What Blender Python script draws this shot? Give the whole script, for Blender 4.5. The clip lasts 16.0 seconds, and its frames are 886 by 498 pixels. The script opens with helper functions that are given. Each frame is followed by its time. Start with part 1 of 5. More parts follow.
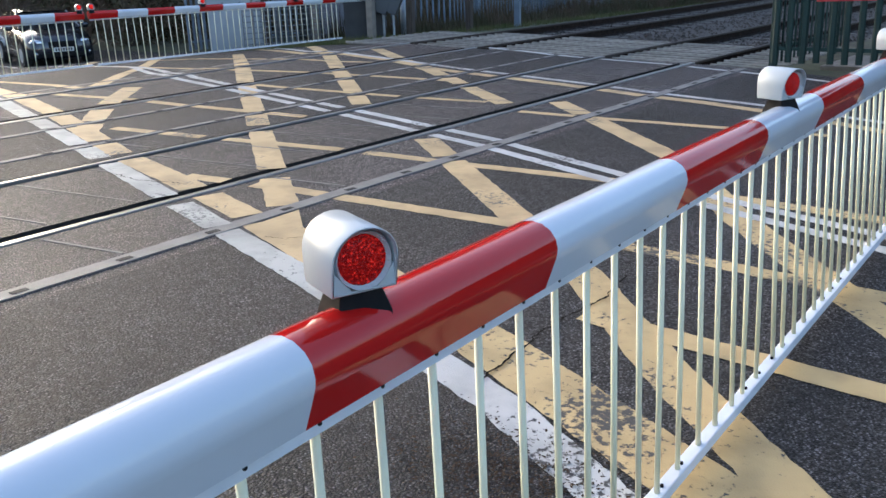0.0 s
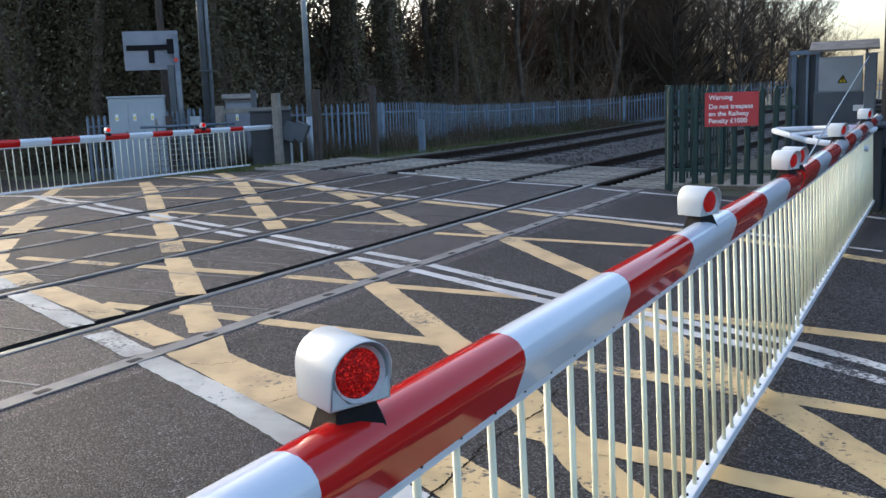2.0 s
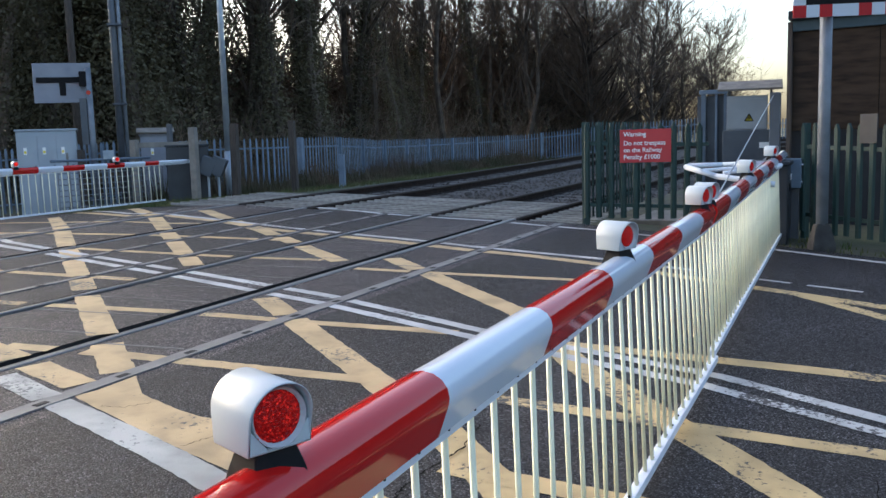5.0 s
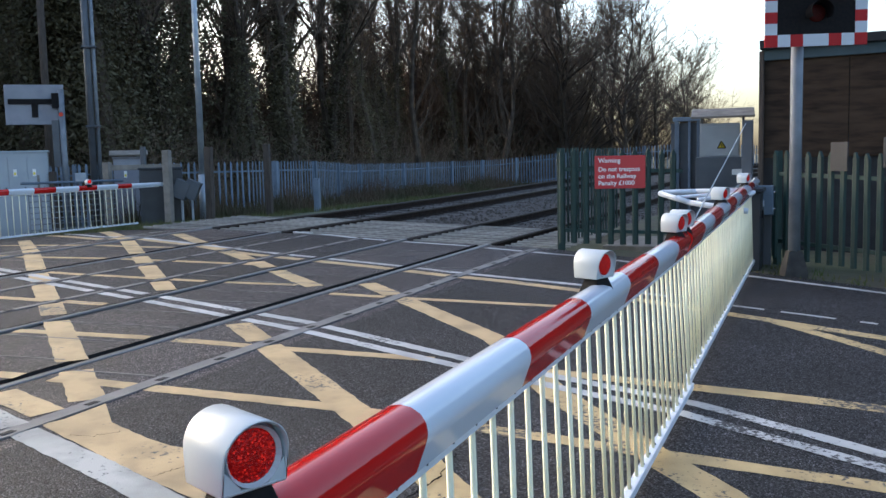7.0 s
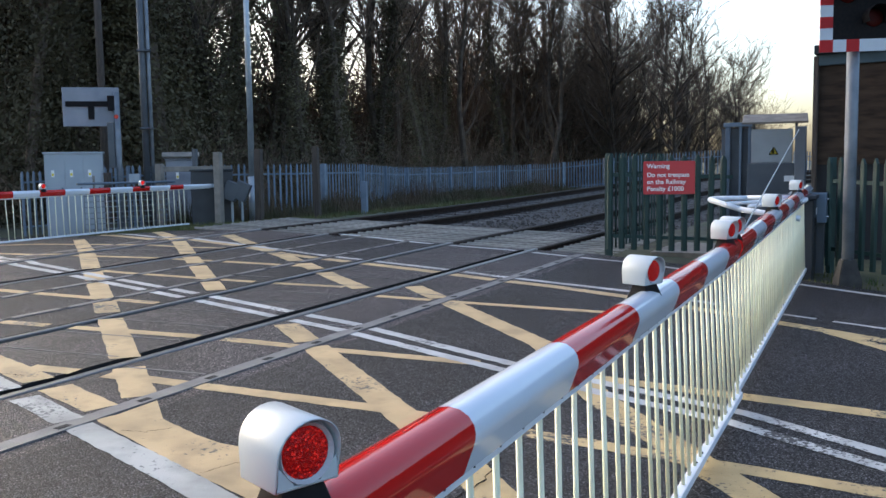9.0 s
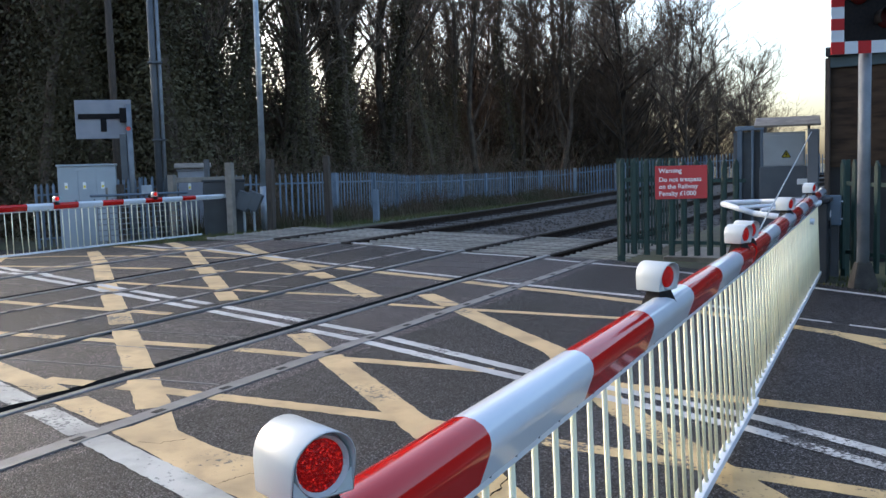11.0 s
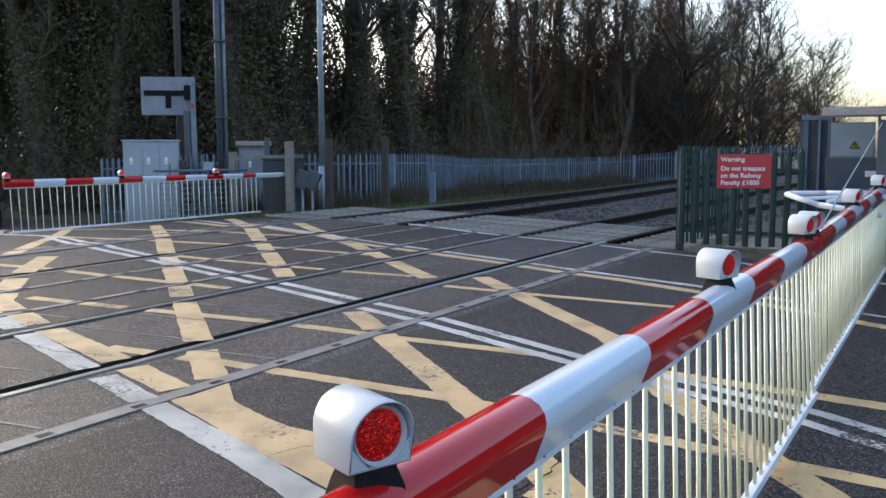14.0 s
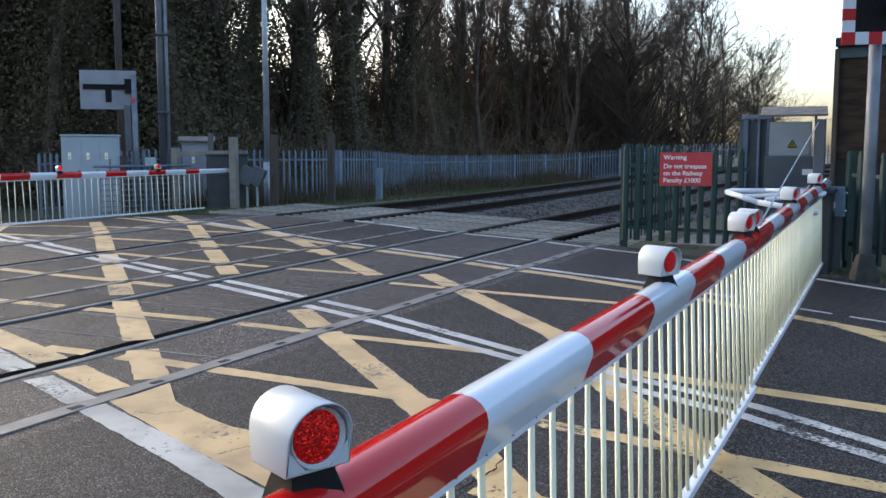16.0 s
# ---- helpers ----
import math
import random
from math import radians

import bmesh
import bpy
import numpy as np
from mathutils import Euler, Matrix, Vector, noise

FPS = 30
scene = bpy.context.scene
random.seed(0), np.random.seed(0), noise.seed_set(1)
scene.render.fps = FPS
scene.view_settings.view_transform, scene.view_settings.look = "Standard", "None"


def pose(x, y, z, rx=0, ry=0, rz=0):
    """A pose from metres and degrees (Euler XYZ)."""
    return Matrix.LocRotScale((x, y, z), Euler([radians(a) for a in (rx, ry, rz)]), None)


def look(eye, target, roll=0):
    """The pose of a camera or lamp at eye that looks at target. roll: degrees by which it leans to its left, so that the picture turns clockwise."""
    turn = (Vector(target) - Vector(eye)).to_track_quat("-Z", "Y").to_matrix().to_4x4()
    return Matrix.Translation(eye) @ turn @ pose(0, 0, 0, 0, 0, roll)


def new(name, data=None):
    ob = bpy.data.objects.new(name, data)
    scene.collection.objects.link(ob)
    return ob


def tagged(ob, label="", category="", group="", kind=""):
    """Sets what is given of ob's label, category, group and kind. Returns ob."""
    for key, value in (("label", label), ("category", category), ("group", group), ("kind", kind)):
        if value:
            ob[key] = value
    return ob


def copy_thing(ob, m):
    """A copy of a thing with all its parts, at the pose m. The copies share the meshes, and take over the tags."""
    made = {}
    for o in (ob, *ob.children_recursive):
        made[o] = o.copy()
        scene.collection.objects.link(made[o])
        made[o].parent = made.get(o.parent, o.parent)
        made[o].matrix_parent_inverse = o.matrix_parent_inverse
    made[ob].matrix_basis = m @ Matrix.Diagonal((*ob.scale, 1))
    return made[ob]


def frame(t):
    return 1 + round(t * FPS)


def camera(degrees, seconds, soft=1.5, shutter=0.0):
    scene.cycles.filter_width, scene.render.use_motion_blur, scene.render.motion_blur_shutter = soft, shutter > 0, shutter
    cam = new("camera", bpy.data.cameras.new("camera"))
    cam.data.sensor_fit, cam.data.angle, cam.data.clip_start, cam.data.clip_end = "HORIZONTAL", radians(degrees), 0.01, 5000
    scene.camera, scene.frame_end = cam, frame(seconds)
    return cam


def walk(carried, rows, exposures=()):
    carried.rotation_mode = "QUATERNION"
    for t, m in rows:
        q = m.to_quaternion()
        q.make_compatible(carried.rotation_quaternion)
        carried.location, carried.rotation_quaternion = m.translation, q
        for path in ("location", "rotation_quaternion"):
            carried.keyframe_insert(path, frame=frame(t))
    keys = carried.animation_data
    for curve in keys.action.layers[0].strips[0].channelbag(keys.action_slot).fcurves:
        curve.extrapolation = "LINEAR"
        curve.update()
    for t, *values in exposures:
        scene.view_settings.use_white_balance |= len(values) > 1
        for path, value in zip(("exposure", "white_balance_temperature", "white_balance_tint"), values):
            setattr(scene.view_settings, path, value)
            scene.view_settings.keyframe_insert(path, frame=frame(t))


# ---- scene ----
cam = camera(52.3, 16.0)

PATH = [
    (0, 0.165, 0.073, 1.636, 73.31, 1.84, 37.55),
    (0.5, 0.165, 0.051, 1.637, 74.22, 1.96, 39.70),
    (1, 0.164, 0.044, 1.641, 75.06, 3.17, 41.08),
    (1.5, 0.126, 0.017, 1.643, 77.03, 3.63, 36.70),
    (2, 0.090, -0.058, 1.641, 80.85, 2.05, 31.33),
    (2.5, 0.073, -0.065, 1.640, 81.82, 0.63, 28.76),
    (3, 0.083, -0.073, 1.639, 81.55, 0.21, 27.32),
    (3.5, 0.090, -0.058, 1.641, 82.01, 0.57, 26.15),
    (4, 0.082, -0.055, 1.641, 82.49, 0.91, 26.48),
    (6.5, 0.070, -0.012, 1.644, 83.56, 2.46, 25.53),
    (7, 0.056, -0.017, 1.654, 84.36, 1.34, 24.74),
    (7.5, 0.053, -0.030, 1.654, 84.79, 0.44, 25.37),
    (8, 0.057, -0.030, 1.656, 84.60, 0.66, 25.83),
    (8.5, 0.058, -0.030, 1.655, 84.76, 0.93, 26.64),
    (9, 0.056, -0.039, 1.656, 84.66, 0.89, 27.69),
    (11.5, 0.049, -0.030, 1.659, 85.35, 1.69, 28.49),
    (12, 0.051, -0.040, 1.658, 85.47, 1.37, 29.08),
    (12.5, 0.044, -0.039, 1.654, 85.07, 0.87, 30.15),
    (13, 0.035, -0.047, 1.651, 84.45, 0.02, 31.43),
    (13.5, 0.037, -0.046, 1.647, 84.11, -0.18, 32.08),
    (14, 0.042, -0.044, 1.647, 84.16, 0.30, 31.99),
    (14.5, 0.042, -0.035, 1.647, 84.33, 0.63, 31.26),
    (15, 0.046, -0.029, 1.651, 84.23, 0.54, 29.66),
    (15.5, 0.043, -0.019, 1.646, 83.80, 0.12, 28.36),
    (16, 0.043, -0.022, 1.648, 83.94, 0.02, 28.65),
]
walk(cam, [(t, pose(*p)) for t, *p in PATH])

# ---- world and light ----
SUN_AZ, SUN_EL = radians(76), radians(19)
world = bpy.data.worlds.new("sky")
scene.world = world
world.use_nodes = True
wn = world.node_tree.nodes
sky = wn.new("ShaderNodeTexSky")
sky.sky_type, sky.sun_disc = "NISHITA", False
sky.sun_elevation, sky.sun_rotation = SUN_EL, -SUN_AZ
sky.air_density, sky.dust_density, sky.ozone_density = 1.0, 3.6, 1.0
wn["Background"].inputs["Strength"].default_value = 0.15
world.node_tree.links.new(sky.outputs[0], wn["Background"].inputs["Color"])
sun_data = bpy.data.lights.new("sun", "SUN")
sun_data.energy, sun_data.angle, sun_data.color = 0.33, radians(12), (1.0, 0.95, 0.89)
sun = new("sun", sun_data)
sun.matrix_world = look((0, 0, 60), Vector((0, 0, 60)) - Vector((-math.sin(SUN_AZ) * math.cos(SUN_EL), math.cos(SUN_AZ) * math.cos(SUN_EL), math.sin(SUN_EL))))
scene.view_settings.exposure = 1.63
scene.view_settings.use_white_balance = True
scene.view_settings.white_balance_temperature = 5960


# ---- materials ----
def mat(name, c1, c2=None, rough=0.6, metal=0.0, scale=8.0, bump=0.0, bscale=60.0, c3=None, scale3=1.2, amount3=0.4, vary=0.0, spec=0.5, coat=0.0, stretch=None):
    """Two tones at a fine scale, stains at a larger one, fine relief."""
    m = bpy.data.materials.new(name)
    m.use_nodes = True
    nt = m.node_tree
    nd, ln = nt.nodes, nt.links
    b = nd["Principled BSDF"]
    b.inputs["Roughness"].default_value, b.inputs["Metallic"].default_value = rough, metal
    b.inputs["Specular IOR Level"].default_value = spec
    b.inputs["Coat Weight"].default_value = coat
    co = nd.new("ShaderNodeTexCoord")
    src = co.outputs["Object"]
    if stretch:
        mp = nd.new("ShaderNodeMapping")
        mp.inputs["Scale"].default_value = stretch
        ln.new(src, mp.inputs["Vector"])
        src = mp.outputs["Vector"]
    n1 = nd.new("ShaderNodeTexNoise")
    n1.inputs["Scale"].default_value, n1.inputs["Detail"].default_value = scale, 6
    ln.new(src, n1.inputs["Vector"])
    r1 = nd.new("ShaderNodeMapRange")
    r1.inputs["From Min"].default_value, r1.inputs["From Max"].default_value = 0.35, 0.65
    ln.new(n1.outputs["Fac"], r1.inputs["Value"])
    mx = nd.new("ShaderNodeMix")
    mx.data_type = "RGBA"
    mx.inputs["A"].default_value, mx.inputs["B"].default_value = (*c1, 1), (*(c2 or c1), 1)
    ln.new(r1.outputs[0], mx.inputs["Factor"])
    out = mx.outputs["Result"]
    if c3:
        n3 = nd.new("ShaderNodeTexNoise")
        n3.inputs["Scale"].default_value, n3.inputs["Detail"].default_value = scale3, 5
        ln.new(src, n3.inputs["Vector"])
        r3 = nd.new("ShaderNodeMapRange")
        r3.inputs["From Min"].default_value, r3.inputs["From Max"].default_value, r3.inputs["To Max"].default_value = 0.45, 0.7, amount3
        ln.new(n3.outputs["Fac"], r3.inputs["Value"])
        m3 = nd.new("ShaderNodeMix")
        m3.data_type = "RGBA"
        m3.inputs["B"].default_value = (*c3, 1)
        ln.new(out, m3.inputs["A"]), ln.new(r3.outputs[0], m3.inputs["Factor"])
        out = m3.outputs["Result"]
    if vary:
        oi = nd.new("ShaderNodeObjectInfo")
        rv = nd.new("ShaderNodeMapRange")
        rv.inputs["To Min"].default_value, rv.inputs["To Max"].default_value = 1 - vary, 1 + vary
        ln.new(oi.outputs["Random"], rv.inputs["Value"])
        hs = nd.new("ShaderNodeHueSaturation")
        ln.new(rv.outputs[0], hs.inputs["Value"]), ln.new(out, hs.inputs["Color"])
        out = hs.outputs["Color"]
    ln.new(out, b.inputs["Base Color"])
    if bump:
        nb = nd.new("ShaderNodeTexNoise")
        nb.inputs["Scale"].default_value, nb.inputs["Detail"].default_value = bscale, 3
        ln.new(src, nb.inputs["Vector"])
        bp = nd.new("ShaderNodeBump")
        bp.inputs["Strength"].default_value, bp.inputs["Distance"].default_value = bump, 0.01
        ln.new(nb.outputs["Fac"], bp.inputs["Height"]), ln.new(bp.outputs[0], b.inputs["Normal"])
    return m


def asphalt_mat(name, dark, light, rough=0.62):
    """Stone chippings in black binder, patched and polished in places."""
    m = mat(name, dark, light, rough, scale=1.3, bump=0.0, c3=tuple(v * 0.55 for v in dark), scale3=0.45, amount3=0.6, spec=0.34)
    nd, ln = m.node_tree.nodes, m.node_tree.links
    b = nd["Principled BSDF"]
    co = next(n for n in nd if n.type == "TEX_COORD")
    vo = nd.new("ShaderNodeTexVoronoi")
    vo.inputs["Scale"].default_value = 110.0
    ln.new(co.outputs["Object"], vo.inputs["Vector"])
    base = b.inputs["Base Color"].links[0].from_socket
    rg = nd.new("ShaderNodeMapRange")
    rg.inputs["From Max"].default_value, rg.inputs["To Min"].default_value, rg.inputs["To Max"].default_value = 1.0, 0.22, 9.0
    pw = nd.new("ShaderNodeMath")
    pw.operation = "POWER"
    pw.inputs[1].default_value = 2.8
    ln.new(vo.outputs["Color"], pw.inputs[0]), ln.new(pw.outputs[0], rg.inputs["Value"])
    mm = nd.new("ShaderNodeMix")
    mm.data_type, mm.blend_type = "RGBA", "MULTIPLY"
    mm.inputs["Factor"].default_value = 1.0
    gap = nd.new("ShaderNodeMapRange")
    gap.inputs["From Min"].default_value, gap.inputs["From Max"].default_value = 0.28, 0.66
    gap.inputs["To Min"].default_value, gap.inputs["To Max"].default_value = 1.30, 0.10
    ln.new(vo.outputs["Distance"], gap.inputs["Value"])
    gm = nd.new("ShaderNodeMath")
    gm.operation = "MULTIPLY"
    ln.new(rg.outputs[0], gm.inputs[0]), ln.new(gap.outputs[0], gm.inputs[1])
    ln.new(base, mm.inputs["A"]), ln.new(gm.outputs[0], mm.inputs["B"])
    mot = nd.new("ShaderNodeTexNoise")
    mot.inputs["Scale"].default_value, mot.inputs["Detail"].default_value, mot.inputs["Roughness"].default_value = 16.0, 6, 0.7
    ln.new(co.outputs["Object"], mot.inputs["Vector"])
    mr = nd.new("ShaderNodeMapRange")
    mr.inputs["From Min"].default_value, mr.inputs["From Max"].default_value = 0.36, 0.64
    mr.inputs["To Min"].default_value, mr.inputs["To Max"].default_value = 0.65, 1.28
    ln.new(mot.outputs["Fac"], mr.inputs["Value"])
    m2 = nd.new("ShaderNodeMix")
    m2.data_type, m2.blend_type = "RGBA", "MULTIPLY"
    m2.inputs["Factor"].default_value = 1.0
    ln.new(mm.outputs["Result"], m2.inputs["A"]), ln.new(mr.outputs[0], m2.inputs["B"])
    ln.new(m2.outputs["Result"], b.inputs["Base Color"])
    bp = nd.new("ShaderNodeBump")
    bp.inputs["Strength"].default_value, bp.inputs["Distance"].default_value = 1.0, 0.008
    bp.invert = True
    ge = nd.new("ShaderNodeNewGeometry")
    tilt = nd.new("ShaderNodeVectorMath")
    tilt.operation = "MULTIPLY_ADD"
    tilt.inputs[1].default_value = (0.9, 0.9, 0.2)
    off = nd.new("ShaderNodeVectorMath")
    off.operation = "SUBTRACT"
    off.inputs[1].default_value = (0.5, 0.5, 0.5)
    nrm = nd.new("ShaderNodeVectorMath")
    nrm.operation = "NORMALIZE"
    ln.new(vo.outputs["Color"], off.inputs[0]), ln.new(off.outputs[0], tilt.inputs[0])
    ln.new(ge.outputs["Normal"], tilt.inputs[2]), ln.new(tilt.outputs[0], nrm.inputs[0]), ln.new(nrm.outputs[0], bp.inputs["Normal"])
    ln.new(vo.outputs["Distance"], bp.inputs["Height"]), ln.new(bp.outputs[0], b.inputs["Normal"])
    return m


def paint_mat(name, c1, c2, worn, wear=0.5):
    """Road paint, cracked and worn through to the asphalt."""
    m = mat(name, c1, c2, 0.70, scale=2.2, bump=0.3, bscale=130, c3=tuple(v * 0.55 for v in c2), scale3=4.5, amount3=0.55)
    nd, ln = m.node_tree.nodes, m.node_tree.links
    b = nd["Principled BSDF"]
    base = b.inputs["Base Color"].links[0].from_socket
    co = next(n for n in nd if n.type == "TEX_COORD")
    big, fine = nd.new("ShaderNodeTexNoise"), nd.new("ShaderNodeTexNoise")
    big.inputs["Scale"].default_value, fine.inputs["Scale"].default_value = 1.3, 30.0
    fine.inputs["Detail"].default_value, fine.inputs["Roughness"].default_value = 8, 0.62
    add = nd.new("ShaderNodeMath")
    add.operation = "MULTIPLY_ADD"
    add.inputs[1].default_value = 1.0
    ln.new(co.outputs["Object"], big.inputs["Vector"]), ln.new(co.outputs["Object"], fine.inputs["Vector"])
    ln.new(big.outputs["Fac"], add.inputs[0]), ln.new(fine.outputs["Fac"], add.inputs[2])
    rg = nd.new("ShaderNodeMapRange")
    rg.inputs["From Min"].default_value, rg.inputs["From Max"].default_value = 1.22 - 0.2 * wear, 1.30 - 0.2 * wear
    ln.new(add.outputs[0], rg.inputs["Value"])
    mx = nd.new("ShaderNodeMix")
    mx.data_type = "RGBA"
    mx.inputs["B"].default_value = (*worn, 1)
    ln.new(base, mx.inputs["A"]), ln.new(rg.outputs[0], mx.inputs["Factor"])
    ln.new(mx.outputs["Result"], b.inputs["Base Color"])
    return m


ASPHALT = asphalt_mat("asphalt", (0.0165, 0.0158, 0.0178), (0.027, 0.026, 0.029), 0.76)
PANEL = asphalt_mat("crossing_panel", (0.034, 0.0290, 0.0305), (0.055, 0.047, 0.0495), 0.70)
YELLOW = paint_mat("yellow_road_paint", (0.55, 0.39, 0.20), (0.43, 0.305, 0.155), (0.10, 0.088, 0.070), 0.30)
YELLOW_WORN = paint_mat("worn_yellow_road_paint", (0.55, 0.40, 0.19), (0.44, 0.32, 0.15), (0.050, 0.046, 0.042), 0.66)
WHITE_PAINT = paint_mat("white_road_paint", (0.52, 0.52, 0.52), (0.38, 0.38, 0.38), (0.13, 0.13, 0.13), 0.30)
EDGE_WHITE = paint_mat("grimy_white_road_paint", (0.43, 0.43, 0.405), (0.31, 0.31, 0.29), (0.11, 0.11, 0.11), 0.36)
WHITE_WORN = paint_mat("worn_white_road_paint", (0.52, 0.52, 0.51), (0.38, 0.38, 0.375), (0.042, 0.040, 0.040), 0.52)
RAIL = mat("rail_steel", (0.30, 0.295, 0.29), (0.18, 0.175, 0.17), 0.42, 0.9, scale=3, stretch=(20, 0.6, 20))
# rust, its colour lowered to hold the shade below the rail head
RUST_SHADED = mat("rusty_rail_with_shade", (0.016, 0.011, 0.009), (0.032, 0.020, 0.015), 0.9, scale=12, spec=0.1)
RUST_HEAD = mat("dull_rail_head", (0.060, 0.046, 0.039), (0.040, 0.030, 0.025), 0.65, 0.2, scale=6, spec=0.2)
BALLAST = mat("ballast", (0.028, 0.023, 0.020), (0.085, 0.072, 0.062), 0.95, scale=14, bump=1.0, bscale=18, c3=(0.09, 0.075, 0.065), scale3=1.0, amount3=0.7)
GUARD = mat("weathered_guard_slats", (0.17, 0.16, 0.145), (0.27, 0.255, 0.235), 0.9, scale=9, bump=0.5, vary=0.25)
SLEEPER = mat("concrete_sleeper", (0.075, 0.064, 0.055), (0.115, 0.10, 0.088), 0.9, scale=6, bump=0.4)
EDGE = mat("edge_beam_concrete", (0.12, 0.115, 0.112), (0.18, 0.172, 0.168), 0.7, scale=4, bump=0.4, c3=(0.12, 0.12, 0.12), scale3=0.9)
# rubber of the joint pads; also the painted-in dark of the rail grooves
RUBBER_AND_GROOVE = mat("black_rubber_and_groove_shade", (0.010, 0.010, 0.011), (0.020, 0.020, 0.020), 0.75, scale=20, spec=0.15)
SOIL = mat("verge_soil", (0.050, 0.045, 0.030), (0.085, 0.080, 0.045), 0.95, scale=2.5, bump=1.0, bscale=12, c3=(0.045, 0.065, 0.022), scale3=0.5, amount3=0.8)
RED_GLOSS = mat("red_gloss_film", (0.50, 0.012, 0.010), (0.45, 0.010, 0.009), 0.07, scale=3, spec=0.5, c3=(0.40, 0.02, 0.015), scale3=5, amount3=0.25)
WHITE_GLOSS = mat("white_gloss_film", (0.63, 0.66, 0.72), (0.59, 0.62, 0.68), 0.08, scale=3, spec=0.5, c3=(0.60, 0.62, 0.66), scale3=5, amount3=0.3)
FLANGE = mat("white_aluminium", (0.70, 0.72, 0.76), (0.62, 0.64, 0.68), 0.38, scale=9, c3=(0.5, 0.51, 0.52), scale3=3)
CREAM = mat("cream_glassfibre", (0.82, 0.79, 0.56), (0.78, 0.74, 0.52), 0.45, scale=6, vary=0.06, c3=(0.58, 0.56, 0.42), scale3=4)
HOOD = mat("white_lamp_plastic", (0.46, 0.495, 0.515), (0.42, 0.455, 0.475), 0.30, scale=5, c3=(0.58, 0.59, 0.58), scale3=9, amount3=0.3, bump=0.03, bscale=120)
BLACK = mat("black_plastic", (0.008, 0.008, 0.009), (0.015, 0.012, 0.012), 0.7, scale=30, spec=0.12)
GALV = mat("galvanised_steel", (0.30, 0.33, 0.37), (0.40, 0.43, 0.46), 0.5, 0.45, scale=5, c3=(0.22, 0.24, 0.27), scale3=1.4, bump=0.1)
BLUE_STEEL = mat("weathered_blue_steel", (0.115, 0.15, 0.20), (0.165, 0.205, 0.26), 0.62, 0.2, scale=3, vary=0.22, c3=(0.12, 0.15, 0.18), scale3=1.0, amount3=0.5)
GALV_DARK = mat("dull_galvanised_steel", (0.16, 0.175, 0.20), (0.22, 0.235, 0.26), 0.55, 0.35, scale=5, c3=(0.11, 0.12, 0.13), scale3=1.6, bump=0.1)
GREEN = mat("green_painted_steel", (0.006, 0.027, 0.023), (0.010, 0.038, 0.031), 0.55, scale=5, vary=0.12, c3=(0.03, 0.05, 0.04), scale3=2.0)
CABINET = mat("grey_cabinet_paint", (0.30, 0.33, 0.36), (0.35, 0.38, 0.41), 0.5, scale=2, c3=(0.22, 0.24, 0.25), scale3=1.0, amount3=0.4)
SILVER = mat("satin_aluminium", (0.30, 0.31, 0.33), (0.25, 0.26, 0.28), 0.40, 0.45, scale=2)
DARKBOX = mat("dark_grey_paint", (0.060, 0.066, 0.078), (0.085, 0.092, 0.105), 0.5, scale=3, c3=(0.05, 0.05, 0.055))
FOOTING = mat("dark_concrete", (0.030, 0.028, 0.026), (0.055, 0.050, 0.045), 0.9, scale=7, bump=0.5)
MACHINE = mat("charcoal_machine_paint", (0.022, 0.024, 0.030), (0.032, 0.034, 0.040), 0.5, scale=3, c3=(0.04, 0.04, 0.04))
CONCRETE = mat("old_concrete", (0.19, 0.165, 0.14), (0.27, 0.235, 0.20), 0.9, scale=6, bump=0.6, bscale=40, c3=(0.12, 0.11, 0.09), scale3=2)
BROWN = mat("creosoted_timber", (0.045, 0.034, 0.027), (0.08, 0.06, 0.048), 0.9, scale=5, stretch=(9, 9, 0.8), bump=0.5)
SIGN_RED = mat("red_sign_face", (0.50, 0.035, 0.04), (0.46, 0.03, 0.035), 0.4, scale=3)
SIGN_WHITE = mat("white_sign_ink", (0.80, 0.78, 0.76), None, 0.45)
SIGN_BACK = mat("grey_sign_back", (0.20, 0.20, 0.235), (0.25, 0.25, 0.285), 0.5, 0.2, scale=3, c3=(0.24, 0.25, 0.27), scale3=2)
YELLOW_LABEL = mat("yellow_label", (0.80, 0.62, 0.04), None, 0.5)
PLY = mat("weathered_plywood", (0.052, 0.033, 0.021), (0.019, 0.012, 0.009), 0.85, scale=1.6, stretch=(1.4, 1.4, 7), bump=0.4, bscale=20, c3=(0.070, 0.046, 0.030), scale3=0.9, amount3=0.6, spec=0.2)
FASCIA = mat("faded_blue_fascia", (0.030, 0.052, 0.062), (0.045, 0.070, 0.080), 0.7, scale=4)
DARK_WALL = mat("dark_painted_brick", (0.010, 0.011, 0.014), (0.017, 0.018, 0.021), 0.85, scale=5, bump=0.5)
BARK = mat("bark", (0.065, 0.049, 0.039), (0.110, 0.085, 0.066), 0.95, scale=3, vary=0.3, spec=0.08)
TWIG = mat("twigs", (0.105, 0.074, 0.056), (0.155, 0.112, 0.080), 0.95, scale=0.6, vary=0.3, spec=0.08)
IVY = mat("ivy_leaves", (0.064, 0.053, 0.032), (0.098, 0.084, 0.044), 0.65, scale=0.9, vary=0.3, spec=0.2)
BRAMBLE = mat("bramble_leaves", (0.105, 0.070, 0.048), (0.055, 0.058, 0.028), 0.8, scale=0.7, spec=0.15)
GRASS = mat("winter_grass", (0.060, 0.085, 0.028), (0.13, 0.115, 0.055), 0.9, scale=1.5, spec=0.15)
CHROME = mat("chrome", (0.7, 0.7, 0.7), None, 0.12, 1.0)
